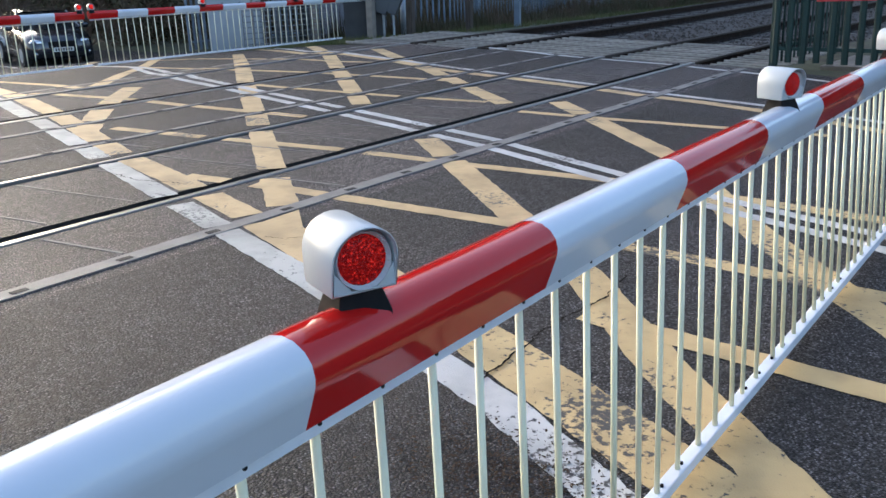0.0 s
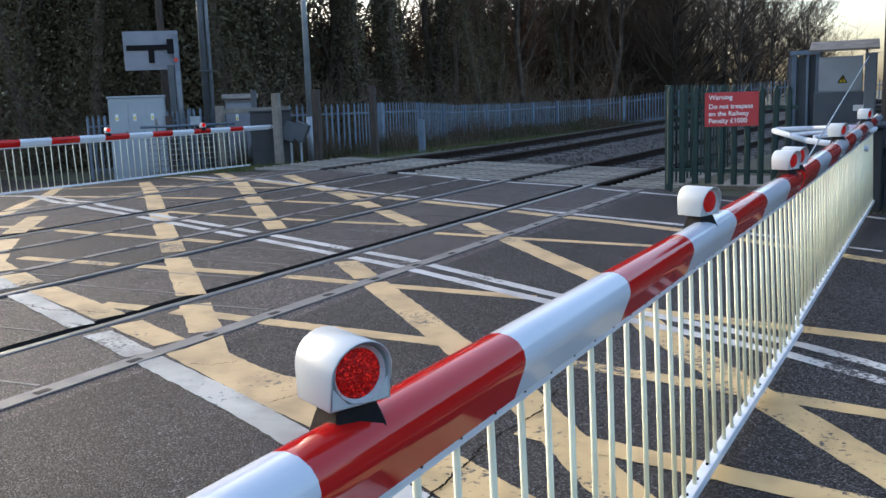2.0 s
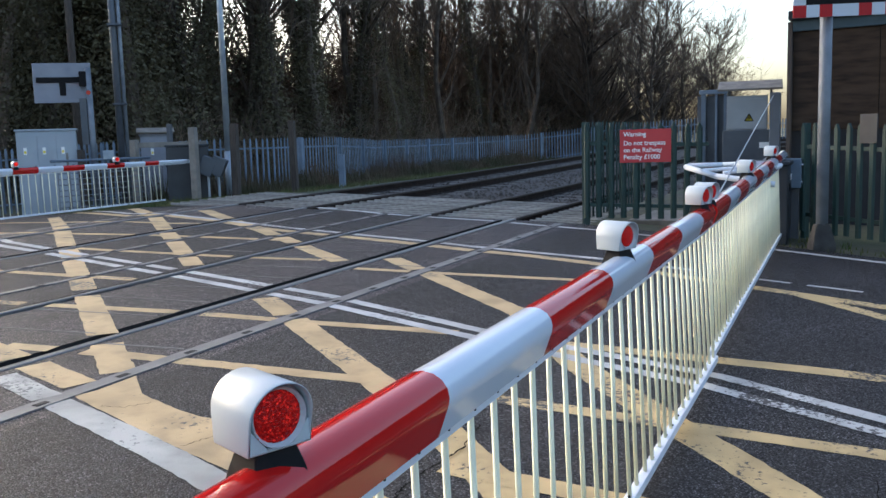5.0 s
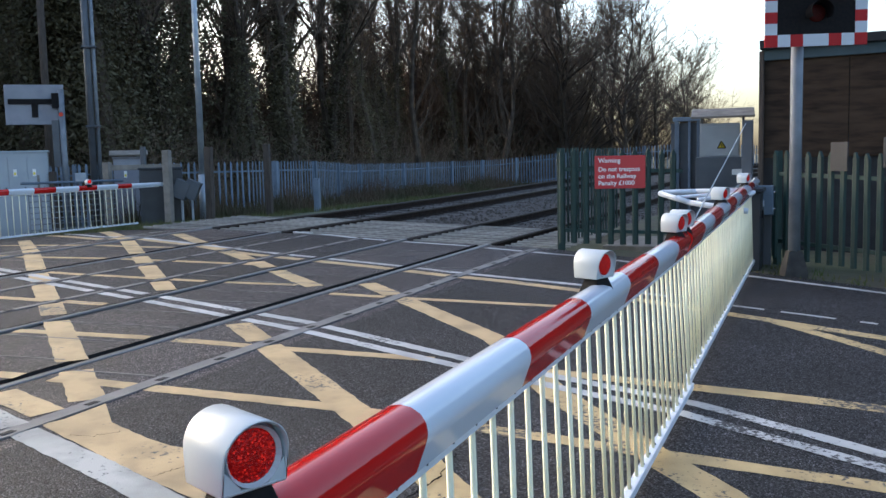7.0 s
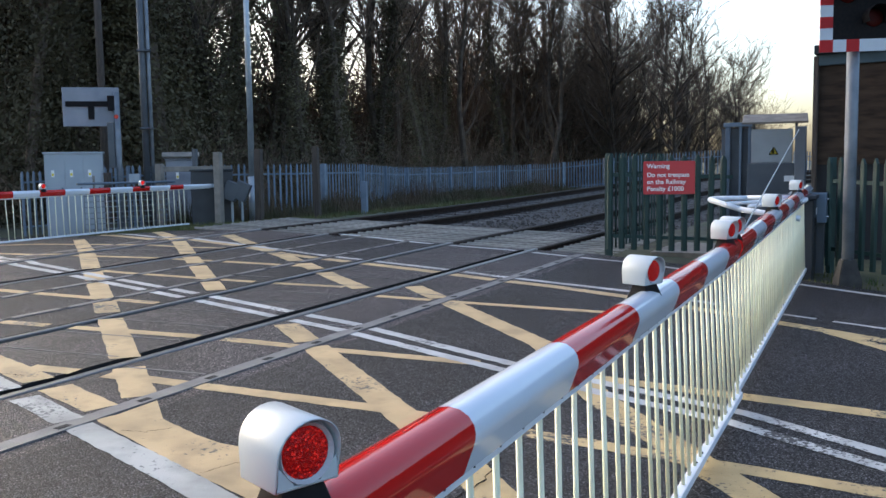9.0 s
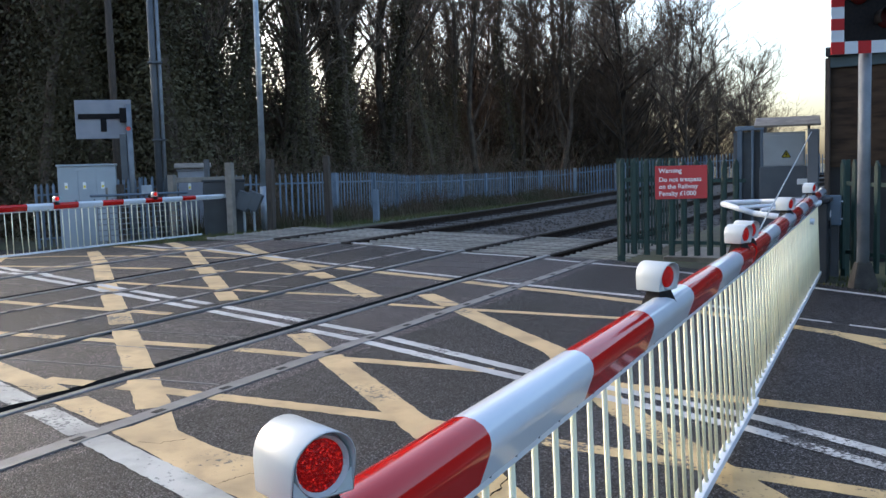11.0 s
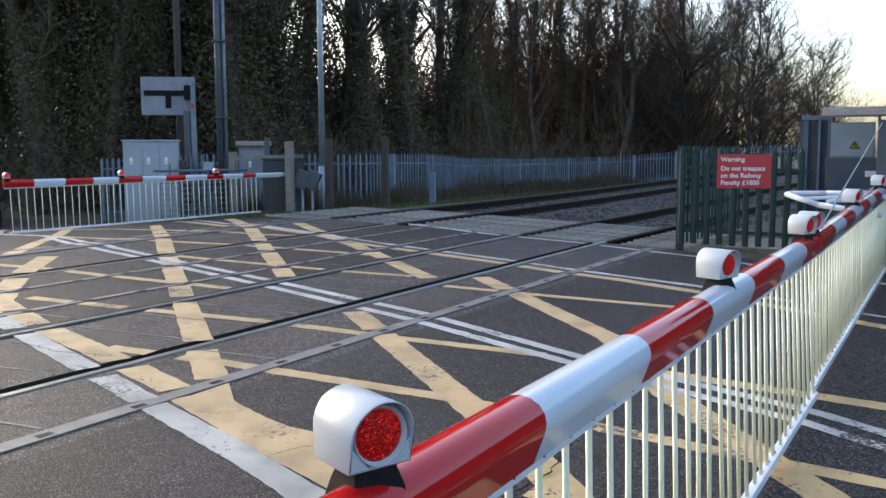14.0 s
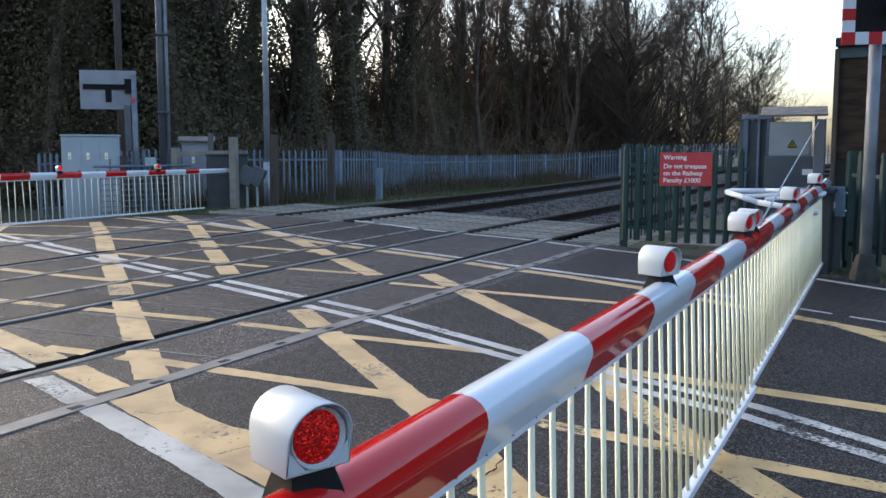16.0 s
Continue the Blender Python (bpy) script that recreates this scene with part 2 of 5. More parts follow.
CAR_DARK = mat("dark_blue_car_paint", (0.012, 0.014, 0.022), (0.016, 0.018, 0.026), 0.25, 0.2, coat=1.0)
CAR_LIGHT = mat("white_car_paint", (0.60, 0.63, 0.68), (0.64, 0.67, 0.71), 0.3, 0.0, coat=1.0)
TYRE = mat("tyre_rubber", (0.015, 0.015, 0.015), (0.03, 0.03, 0.03), 0.85, scale=20)
PLATE = mat("number_plate_white", (0.75, 0.75, 0.72), None, 0.4)


def glass_mat(name, tint, rough=0.03):
    m = bpy.data.materials.new(name)
    m.use_nodes = True
    b = m.node_tree.nodes["Principled BSDF"]
    b.inputs["Base Color"].default_value = (*tint, 1)
    b.inputs["Roughness"].default_value, b.inputs["Transmission Weight"].default_value = rough, 0.6
    return m


CAR_GLASS = glass_mat("car_glass", (0.03, 0.04, 0.045))


def lens_mat(name, dark, light, glow):
    """Moulded red lens with small prisms, lit from behind."""
    m = mat(name, dark, light, 0.25, scale=60, spec=0.12)
    nd, ln = m.node_tree.nodes, m.node_tree.links
    b = nd["Principled BSDF"]
    co = next(n for n in nd if n.type == "TEX_COORD")
    vo = nd.new("ShaderNodeTexVoronoi")
    vo.inputs["Scale"].default_value, vo.inputs["Randomness"].default_value = 340.0, 0.60
    ln.new(co.outputs["Object"], vo.inputs["Vector"])
    rg = nd.new("ShaderNodeMapRange")
    rg.inputs["From Min"].default_value, rg.inputs["From Max"].default_value, rg.inputs["To Max"].default_value = 0.0, 1.0, glow
    rg.inputs["To Min"].default_value = glow * 0.02
    pw = nd.new("ShaderNodeMath")
    pw.operation = "POWER"
    pw.inputs[1].default_value = 5.0
    ln.new(vo.outputs["Color"], pw.inputs[0]), ln.new(pw.outputs[0], rg.inputs["Value"])
    ln.new(rg.outputs[0], b.inputs["Emission Strength"])
    b.inputs["Emission Color"].default_value = (1.0, 0.03, 0.02, 1)
    bp = nd.new("ShaderNodeBump")
    bp.inputs["Strength"].default_value, bp.inputs["Distance"].default_value = 0.6, 0.002
    ln.new(vo.outputs["Distance"], bp.inputs["Height"]), ln.new(bp.outputs[0], b.inputs["Normal"])
    return m


LENS = lens_mat("red_lens", (0.22, 0.002, 0.003), (0.27, 0.002, 0.003), 0.30)


# ---- helpers for meshes ----
def part(name, bm, material, parent=None, label="", smooth=False):
    me = bpy.data.meshes.new(name)
    if smooth:
        for f in bm.faces:
            f.smooth = True
    bm.to_mesh(me)
    bm.free()
    me.materials.append(material)
    ob = new(name, me)
    if parent is not None:
        ob.parent = parent
    if label:
        tagged(ob, label)
    return ob


def raw(name, verts, faces, material, parent=None):
    me = bpy.data.meshes.new(name)
    me.from_pydata(verts, [], faces)
    me.update()
    me.materials.append(material)
    ob = new(name, me)
    if parent is not None:
        ob.parent = parent
    return ob


def box(bm, x, y, z, sx, sy, sz, bevel=0.0, turn=None):
    """A box centred on x, y with its foot at z."""
    r = bmesh.ops.create_cube(bm, size=1.0)["verts"]
    bmesh.ops.scale(bm, vec=(sx, sy, sz), verts=r)
    if bevel:
        edges = list({e for v in r for e in v.link_edges})
        r2 = bmesh.ops.bevel(bm, geom=edges, offset=bevel, segments=2, affect="EDGES", profile=0.5)
        r = list({v for f in r2["faces"] for v in f.verts} | {v for v in r if v.is_valid})
    m = Matrix.Translation((x, y, z + sz / 2)) @ (turn or Matrix())
    bmesh.ops.transform(bm, matrix=m, verts=r)
    return r


def rod(bm, a, b, r0, r1=None, n=10, caps=True):
    a, b = Vector(a), Vector(b)
    d = b - a
    m = Matrix.Translation((a + b) / 2) @ d.to_track_quat("Z", "Y").to_matrix().to_4x4()
    bmesh.ops.create_cone(bm, cap_ends=caps, segments=n, radius1=r0, radius2=r0 if r1 is None else r1, depth=d.length, matrix=m)


def sweep(bm, profile, path, closed=True):
    """A profile (across, up) carried along points; across is to the right of the way."""
    rings = []
    for i, p in enumerate(path):
        p = Vector(p)
        d = Vector(path[min(i + 1, len(path) - 1)]) - Vector(path[max(i - 1, 0)])
        d.z = 0
        d.normalize()
        side = Vector((d.y, -d.x, 0))
        rings.append([bm.verts.new(p + side * u + Vector((0, 0, w))) for u, w in profile])
    k = len(profile)
    for r0, r1 in zip(rings, rings[1:]):
        for j in range(k if closed else k - 1):
            bm.faces.new((r0[j], r0[(j + 1) % k], r1[(j + 1) % k], r1[j]))
    if closed:
        bm.faces.new(rings[0][::-1]), bm.faces.new(rings[-1])
    bmesh.ops.recalc_face_normals(bm, faces=bm.faces)


def empty(name, m, label, category, group="", kind=""):
    ob = new(name)
    ob.matrix_world = m
    ob.empty_display_size = 0.2
    return tagged(ob, label, category, group, kind)


def writing(name, text, size, m, material, parent=None, label=""):
    cu = bpy.data.curves.new(name, "FONT")
    cu.body, cu.size, cu.extrude, cu.offset = text, size, 0.0008, size * 0.018
    tmp = bpy.data.objects.new(name + "_t", cu)
    scene.collection.objects.link(tmp)
    me = bpy.data.meshes.new_from_object(tmp.evaluated_get(bpy.context.evaluated_depsgraph_get()))
    bpy.data.objects.remove(tmp)
    me.materials.clear()
    me.materials.append(material)
    ob = new(name, me)
    ob.matrix_world = m
    if parent is not None:
        ob.parent = parent
    return tagged(ob, label) if label else ob


# ---- the lie of the land ----
CREST = -10.3


def gz(x, y):
    """Height of the ground: it rises over the canted tracks and falls away beyond them."""
    yy = min(max(y, -30), 13)
    top = -0.037 * max(CREST, min(x, 8)) + 0.015 * yy
    if x >= CREST:
        return top
    return max(top - 0.064 * (CREST - x), min(-0.1, max(-0.3, -0.3 + 0.05 * (y - 14))))


def steps(a, b, d):
    k = max(1, int(math.ceil((b - a) / d)))
    return [a + (b - a) * i / k for i in range(k)]


# ground, one sheet to the horizon, a little under the road
gx = [-900, -400, -200, -120, -80, -60] + steps(-50, 14, 1.0) + [14, 30, 60, 120, 300, 900]
gy = [-900, -300, -100, -50] + steps(-30, 60, 1.5) + [60, 80, 120, 200, 400, 900]


def soil_z(x, y):
    z = gz(x, y) - 0.035
    if x < -60 or x > 13 or y > 60 or y < -30:
        return z - 0.05
    if -11.3 < x < -4 and y > 12.6:
        return z - 0.25
    if -12.5 < x < -3.5 and y < 12.0:
        return z - 0.08
    return z + 0.03 * noise.noise(Vector((x * 0.7, y * 0.7, 0))) * (1 if y > 14 or x < -16 else 0)


gv = [(x, y, soil_z(x, y)) for y in gy for x in gx]
k = len(gx)
gf = [(j * k + i, j * k + i + 1, (j + 1) * k + i + 1, (j + 1) * k + i) for j in range(len(gy) - 1) for i in range(k - 1)]
tagged(raw("ground", gv, gf, SOIL), "damp brown verge soil with thin winter grass", "ground", kind="structure")

# rails: place across, and the side of the gauge
RAILS = [(-5.02, -1), (-6.45, 1), (-8.82, -1), (-10.27, 1)]
EDGE_BEAMS = [-4.2, -7.12, -8.1, -11.1]
ROAD_RIGHT = 12.45


def road_right(x):
    """The road's far edge along the rails."""
    if x > -3.6:
        return ROAD_RIGHT - 0.42 * (x + 3.6)
    if x > -10.5:
        return ROAD_RIGHT
    return ROAD_RIGHT + min(0.55 * (-10.5 - x), 4.0)


cuts = [(-60, 0), (-40, 0), (-30, 0)] + [(x, 0) for x in steps(-24, -11.2, 1.6)] + [(-11.2, 0)]
for xr, side in reversed(RAILS):
    lo, hi = (0.13, 0.06) if side < 0 else (0.06, 0.13)
    cuts += [(xr - lo, 0), (xr - lo + 0.004, -0.05), (xr + hi - 0.004, -0.05), (xr + hi, 0)]
    if xr == -6.45:
        cuts += [(-5.75, 0)]
    if xr == -10.27:
        cuts += [(-9.6, 0)]
cuts += [(x, 0) for x in steps(-4.0, 13.9, 1.4)] + [(13.9, 0)]
rv, rf = [], []
rows_y = [-14 + i * 1.0 for i in range(27)]
for i, (x, dz) in enumerate(cuts):
    for y in rows_y:
        y = -14 + (y + 14) * (road_right(x) + 14) / 26.0
        rv.append((x, y, gz(x, y) + dz))
m = len(rows_y)
for i in range(len(cuts) - 1):
    for j in range(m - 1):
        rf.append((i * m + j, (i + 1) * m + j, (i + 1) * m + j + 1, i * m + j + 1))
road = tagged(raw("road", rv, rf, ASPHALT), "dark worn asphalt road over the level crossing", "road", kind="structure")
road.data.materials.append(PANEL)
# the grooves beside the rails are coloured black for their shade
road.data.materials.append(RUBBER_AND_GROOVE)
for p in road.data.polygons:
    if any(abs(p.center.x - xr) < 0.14 for xr, _ in RAILS) and p.center.z < gz(p.center.x, p.center.y) - 0.01:
        p.material_index = 2
        continue
    if -7.1 < p.center.x < -4.25 or -11.1 < p.center.x < -8.1:
        p.material_index = 1


# ---- the tracks ----
def bend(x, y):
    """The line of the tracks: straight over the road, then curving away."""
    return x + (max(y - 24, 0) ** 2) / 260.0 + (max(-6 - y, 0) ** 2) / 260.0


def tz(x, y):
    """Height of the tracks: they climb gently beyond the road."""
    d = min(max(y - 13, 0), 26)
    return gz(x, y) + 0.0034 * d + 0.0005 * d * d


def rail_path(x, y0, y1):
    return [(bend(x, y), y, tz(x, y)) for y in steps(y0, y1, 1.5) + [y1]]


HEAD = [(-0.035, -0.028), (-0.035, -0.004), (-0.028, 0.004), (0.028, 0.004), (0.035, -0.004), (0.035, -0.028)]
WEB = [(-0.070, -0.150), (-0.070, -0.138), (-0.012, -0.125), (-0.012, -0.028), (0.012, -0.028), (0.012, -0.125), (0.070, -0.138), (0.070, -0.150)]
for xr, side in RAILS:
    rail = empty("rail", Matrix(), "worn steel running rail bedded in the crossing", "rail", "running rails")
    bm = bmesh.new()
    sweep(bm, HEAD, rail_path(xr, -14, 12.6))
    part("rail_head", bm, RAIL, rail, "bright worn rail head")
    for y0, y1 in ((12.6, 95), (-40, -14)):
        bm = bmesh.new()
        sweep(bm, HEAD, rail_path(xr, y0, y1))
        part("rail_head", bm, RUST_HEAD, rail, "dull brown rail head")
    bm = bmesh.new()
    sweep(bm, WEB, rail_path(xr, -40, 95))
    part("rail_web", bm, RUST_SHADED, rail, "rusty rail web and foot, coloured darker for shade")

# ballast beds, beyond the road on both sides
for y0, y1 in ((12.5, 95), (-45, -13.9)):
    bm = bmesh.new()
    rings = []
    for y in steps(y0, y1, 0.8) + [y1]:
        ring = []
        for x in [-12.6, -11.9] + [-11.4 + 0.35 * i for i in range(22)] + [-3.5, -3.0]:
            h = tz(x, y) - 0.165 + 0.03 * noise.noise(Vector((x * 3, y * 3, 0)))
            if x < -11.5 or x > -3.6:
                h -= 0.30 + tz(x, y) - gz(x, y) if x in (-12.6, -3.0) else 0.04
            ring.append(bm.verts.new((bend(x, y), y, h)))
        rings.append(ring)
    for r0, r1 in zip(rings, rings[1:]):
        for j in range(len(r0) - 1):
            bm.faces.new((r0[j], r0[j + 1], r1[j + 1], r1[j]))
    tagged(part("ballast", bm, BALLAST, smooth=True), "grey-brown stone ballast bed under the tracks", "ballast", kind="stuff")

# loose stones on the nearest ballast
rng = random.Random(5)
sv, sf = [], []
for i in range(9000):
    y = 12.6 + 22 * rng.random() ** 1.6
    x = rng.uniform(-11.6, -3.5)
    r = rng.uniform(0.018, 0.045)
    c = Vector((bend(x, y), y, tz(x, y) - 0.16))
    b0 = len(sv)
    for d in ((1, 0, 0), (-1, 0, 0), (0, 1, 0), (0, -1, 0), (0, 0, 1)):
        sv.append(tuple(c + Vector(d) * r * rng.uniform(0.6, 1.3)))
    sf += [(b0, b0 + 2, b0 + 4), (b0 + 2, b0 + 1, b0 + 4), (b0 + 1, b0 + 3, b0 + 4), (b0 + 3, b0, b0 + 4)]
tagged(raw("ballast_stones", sv, sf, BALLAST), "loose grey and brown ballast stones", "stones", kind="stuff")

# sleepers
bm = bmesh.new()
box(bm, 0, 0, -0.17, 2.5, 0.27, 0.12, 0.02)
first = part("sleeper", bm, SLEEPER)
tagged(first, "weathered concrete sleeper half sunk in ballast", "sleeper", "track sleepers")
started = False
for xc in (-5.735, -9.545):
    for i in range(64):
        y = 13.2 + 0.65 * i
        mtx = Matrix.Translation((bend(xc, y), y, tz(xc, y) - 0.10)) @ Matrix.Rotation(math.atan(0.037), 4, "Y")
        if not started:
            first.matrix_world, started = mtx, True
        else:
            copy_thing(first, mtx)

# timber and rubber ramps at the ends of the crossing panels
GUARDS = [(-5.735, 1.28, 12.5, 4), (-9.545, 1.28, 12.5, 4), (-4.35, 0.95, 12.5, 4), (-7.63, 2.05, 12.5, 4), (-11.45, 2.0, 13.3, 4)]
for xc, w, y0, cnt in GUARDS:
    bm = bmesh.new()
    box(bm, 0, 0, -0.045, w, 0.046, 0.05, 0.010)
    slat = bpy.data.meshes.new("slat")
    bm.to_mesh(slat)
    bm.free()
    slat.materials.append(GUARD)
    for j in range(cnt):
        guard = empty("guard_panel", Matrix.Translation((xc, y0 + 0.8 * j, tz(xc, y0 + 0.8 * j) - 0.02)) @ Matrix.Rotation(math.atan(0.037), 4, "Y"),
                      "pale slatted anti-trespass guard panel beside the rails", "guard panel", "guard panels")
        for i in range(9):
            ob = new("slat", slat)
            ob.parent = guard
            ob.matrix_world = guard.matrix_world @ pose(0, i * 0.088, -0.014 * (i % 3))

# edge beams with their rubber joints
for xe in EDGE_BEAMS:
    beam = empty("edge_beam", Matrix(), "grey concrete edge beam set flush in asphalt", "edge beam", "edge beams")
    bm = bmesh.new()
    u_ = 0.065 if xe == -4.2 else 0.042
    path = [(xe, y, gz(xe, y)) for y in steps(-13.5, 12.3, 2.0) + [12.3]]
    sweep(bm, [(-u_, -0.05), (-u_, 0.006), (u_, 0.006), (u_, -0.05)], path)
    part("beam", bm, EDGE, beam)
    bm = bmesh.new()
    for i in range(22):
        y = -0.9 + 0.61 * i
        box(bm, xe + 0.012, y, gz(xe, y) + 0.003, 0.045, 0.09, 0.006)
    tagged(part("joint_pads", bm, RUBBER_AND_GROOVE, beam, "black rubber joint pads"), kind="stuff")
# joints between the crossing panels
for xa, xb, pitch, wide in ((-6.3, -5.2, 0.61, 0.008), (-10.1, -9.0, 0.61, 0.008), (-4.9, -4.3, 1.83, 0.011), (-7.05, -6.6, 1.83, 0.011)):
    for i in range(int(13.4 / pitch)):
        y = -0.9 + pitch * i + 0.06 * noise.noise(Vector((i * 1.7, xa, 0)))
        skew = 0.11 * (xb - xa)
        bm = bmesh.new()
        sweep(bm, [(-wide, -0.02), (-wide, 0.004), (wide, 0.004), (wide, -0.02)], [(xa, y - skew, gz(xa, y - skew)), (xb, y + skew, gz(xb, y + skew))])
        tagged(part("panel_joint", bm, EDGE), "thin pale joint between crossing panels", "joint", "panel joints", "structure")


# ---- road markings ----
LAID = [0]


def marking(kind, pts, width, gap=True):
    """A painted line, 4 mm proud, broken where it crosses the rails."""
    mat_, label = (YELLOW, "worn yellow box-junction line painted on asphalt") if kind == "yellow_line" else (WHITE_PAINT, "worn white line painted on asphalt")
    pieces, run = [], []
    for (x0, y0), (x1, y1) in zip(pts, pts[1:]):
        length = math.hypot(x1 - x0, y1 - y0)
        cnt = max(2, int(length / 0.06))
        for i in range(cnt + (1 if (x1, y1) == pts[-1] else 0)):
            f = i / cnt
            x, y = x0 + (x1 - x0) * f, y0 + (y1 - y0) * f
            on_rail = gap and (any(abs(x - xr) < 0.095 for xr, _ in RAILS) or any(abs(x - xe) < 0.055 for xe in EDGE_BEAMS))
            if on_rail:
                if len(run) > 1:
                    pieces.append(run)
                run = []
            else:
                run.append((x, y))
    if len(run) > 1:
        pieces.append(run)
    rnd = random.Random(int(abs(pts[0][0] * 100 + pts[0][1] * 10)))
    LAID[0] += 1
    proud = 0.002 + 0.00012 * LAID[0]
    bm = bmesh.new()
    for run in pieces:
        rings = []
        for i, (x, y) in enumerate(run):
            xa, ya = run[max(i - 1, 0)]
            xb, yb = run[min(i + 1, len(run) - 1)]
            d = Vector((xb - xa, yb - ya)).normalized()
            w0, w1 = width / 2 + rnd.uniform(-0.006, 0.006), width / 2 + rnd.uniform(-0.006, 0.006)
            a, b = (x + d.y * w0, y - d.x * w0), (x - d.y * w1, y + d.x * w1)
            rings.append((bm.verts.new((*a, gz(*a) + proud)), bm.verts.new((*b, gz(*b) + proud))))
        for (a0, b0), (a1, b1) in zip(rings, rings[1:]):
            bm.faces.new((a0, a1, b1, b0))
    bmesh.ops.recalc_face_normals(bm, faces=bm.faces)
    ob = tagged(part(kind, bm, mat_), label, "road marking", "road markings", "structure")
    ob.data.materials.append(YELLOW_WORN if kind == "yellow_line" else WHITE_WORN)
    ob.data.materials.append(EDGE_WHITE)
    for p in ob.data.polygons:
        p.material_index = 1 if p.center.x > -2.2 else 2 if kind == "white_line" and width > 0.15 else 0


def patch(pts):
    """A filled corner of yellow paint."""
    LAID[0] += 1
    bm = bmesh.new()
    bm.faces.new([bm.verts.new((x, y, gz(x, y) + 0.002 + 0.00012 * LAID[0])) for x, y in pts])
    bmesh.ops.recalc_face_normals(bm, faces=bm.faces)
    if bm.faces[:][0].normal.z < 0:
        bmesh.ops.reverse_faces(bm, faces=bm.faces[:])
    tagged(part("yellow_line", bm, YELLOW), "worn yellow corner fill painted on asphalt", "road marking", "road markings", "structure")


Y_, W_ = "yellow_line", "white_line"
# the stripes of the box
marking(Y_, [(-14.6, 12.35), (-9.08, 7.84), (-4.28, 4.03)], 0.22)
marking(Y_, [(-14.4, 14.2), (-10.45, 10.74), (-6.53, 7.28)], 0.22)
marking(Y_, [(-4.85, 6.28), (-2.61, 4.50), (-1.98, 4.0), (-1.19, 3.23), (-0.46, 2.62), (0.6, 1.75)], 0.22)
marking(Y_, [(-4.98, 8.70), (-2.59, 6.69), (-1.75, 5.49), (-1.14, 4.83), (0.3, 3.35)], 0.22)
marking(Y_, [(-19.6, 14.1), (-14.23, 9.84), (-12.63, 8.4), (-10.16, 6.35)], 0.24)
marking(Y_, [(-9.82, 6.67), (-9.05, 5.85), (-8.4, 5.27), (-7.54, 4.58)], 0.24)
marking(Y_, [(-21.5, 13.4), (-19.5, 11.93)], 0.24)
marking(Y_, [(-10.1, 11.55), (-8.35, 10.35), (-7.59, 9.87), (-6.86, 9.35), (-5.84, 8.59), (-5.3, 8.21)], 0.22)
marking(Y_, [(-5.50, 4.18), (-4.5, 4.36), (-2.86, 4.56), (-1.73, 4.58), (-0.22, 4.60), (1.4, 4.60)], 0.14)
marking(Y_, [(-7.66, 4.97), (-6.46, 5.22), (-5.16, 5.52), (-3.96, 5.68), (-2.78, 5.88)], 0.13)
marking(Y_, [(-2.05, 5.90), (-0.31, 5.97), (1.5, 5.93)], 0.16)
marking(Y_, [(-10.6, 5.75), (-9.89, 5.86), (-9.03, 6.10), (-8.22, 6.18), (-7.46, 6.30), (-6.49, 6.45)], 0.13)
marking(Y_, [(-16.24, 8.09), (-12.01, 6.86), (-10.28, 6.26)], 0.14)
marking(Y_, [(-20.5, 11.85), (-16.33, 10.58), (-12.87, 9.30), (-11.15, 8.66), (-10.06, 8.45), (-8.96, 8.85), (-8.11, 9.03), (-6.76, 9.28)], 0.13)
marking(Y_, [(-18.57, 12.1), (-16.62, 11.86), (-14.78, 11.5), (-12.49, 10.62), (-10.4, 9.8), (-9.44, 9.95), (-8.82, 10.2)], 0.12)
marking(Y_, [(-8.87, 7.64), (-8.22, 7.70), (-7.43, 7.82), (-6.46, 7.97), (-5.52, 8.19)], 0.12)
marking(Y_, [(-4.97, 7.88), (-3.95, 8.02), (-2.0, 8.36)], 0.12)
marking(Y_, [(-16.06, 14.18), (-11.3, 11.05), (-9.72, 10.62), (-8.99, 10.5), (-8.35, 10.29), (-7.75, 10.08), (-7.13, 9.96), (-6.47, 9.88), (-5.39, 9.73), (-4.37, 9.52), (-3.52, 9.42), (-2.61, 9.20), (-1.08, 8.61), (0.27, 8.10), (1.6, 7.6)], 0.17)
marking(Y_, [(-0.73, 8.52), (-0.10, 7.92), (0.9, 6.9)], 0.15)
marking(Y_, [(-21.0, 9.85), (-16.0, 7.70), (-13.0, 6.50), (-10.3, 5.46), (-8.95, 5.11), (-7.7, 4.71), (-6.53, 4.31), (-5.55, 4.08), (-4.85, 3.89), (-4.1, 3.68)], 0.22)
patch([(-4.10, 3.58), (-3.57, 3.42), (-3.17, 3.27), (-2.75, 3.15), (-2.6, 3.42), (-3.08, 3.61), (-3.24, 3.60), (-3.44, 3.64), (-3.80, 3.75), (-4.12, 4.02)])
marking(Y_, [(-4.1, 3.70), (-3.2, 3.40), (-1.98, 3.05), (-0.78, 2.54), (0.5, 2.0)], 0.30)
marking(Y_, [(-1.75, 3.56), (-0.44, 3.54), (1.2, 3.5)], 0.16)
# edge and centre lines
marking(W_, [(-22.0, 9.4), (-16.0, 7.25), (-12.9, 6.10), (-10.6, 5.30), (-9.3, 4.93), (-8.45, 4.71), (-7.05, 4.29), (-6.52, 4.12), (-5.06, 3.70), (-4.20, 3.45), (-3.30, 3.19), (-2.98, 3.09), (-1.60, 2.62), (-0.65, 2.15), (0.8, 1.5)], 0.18)
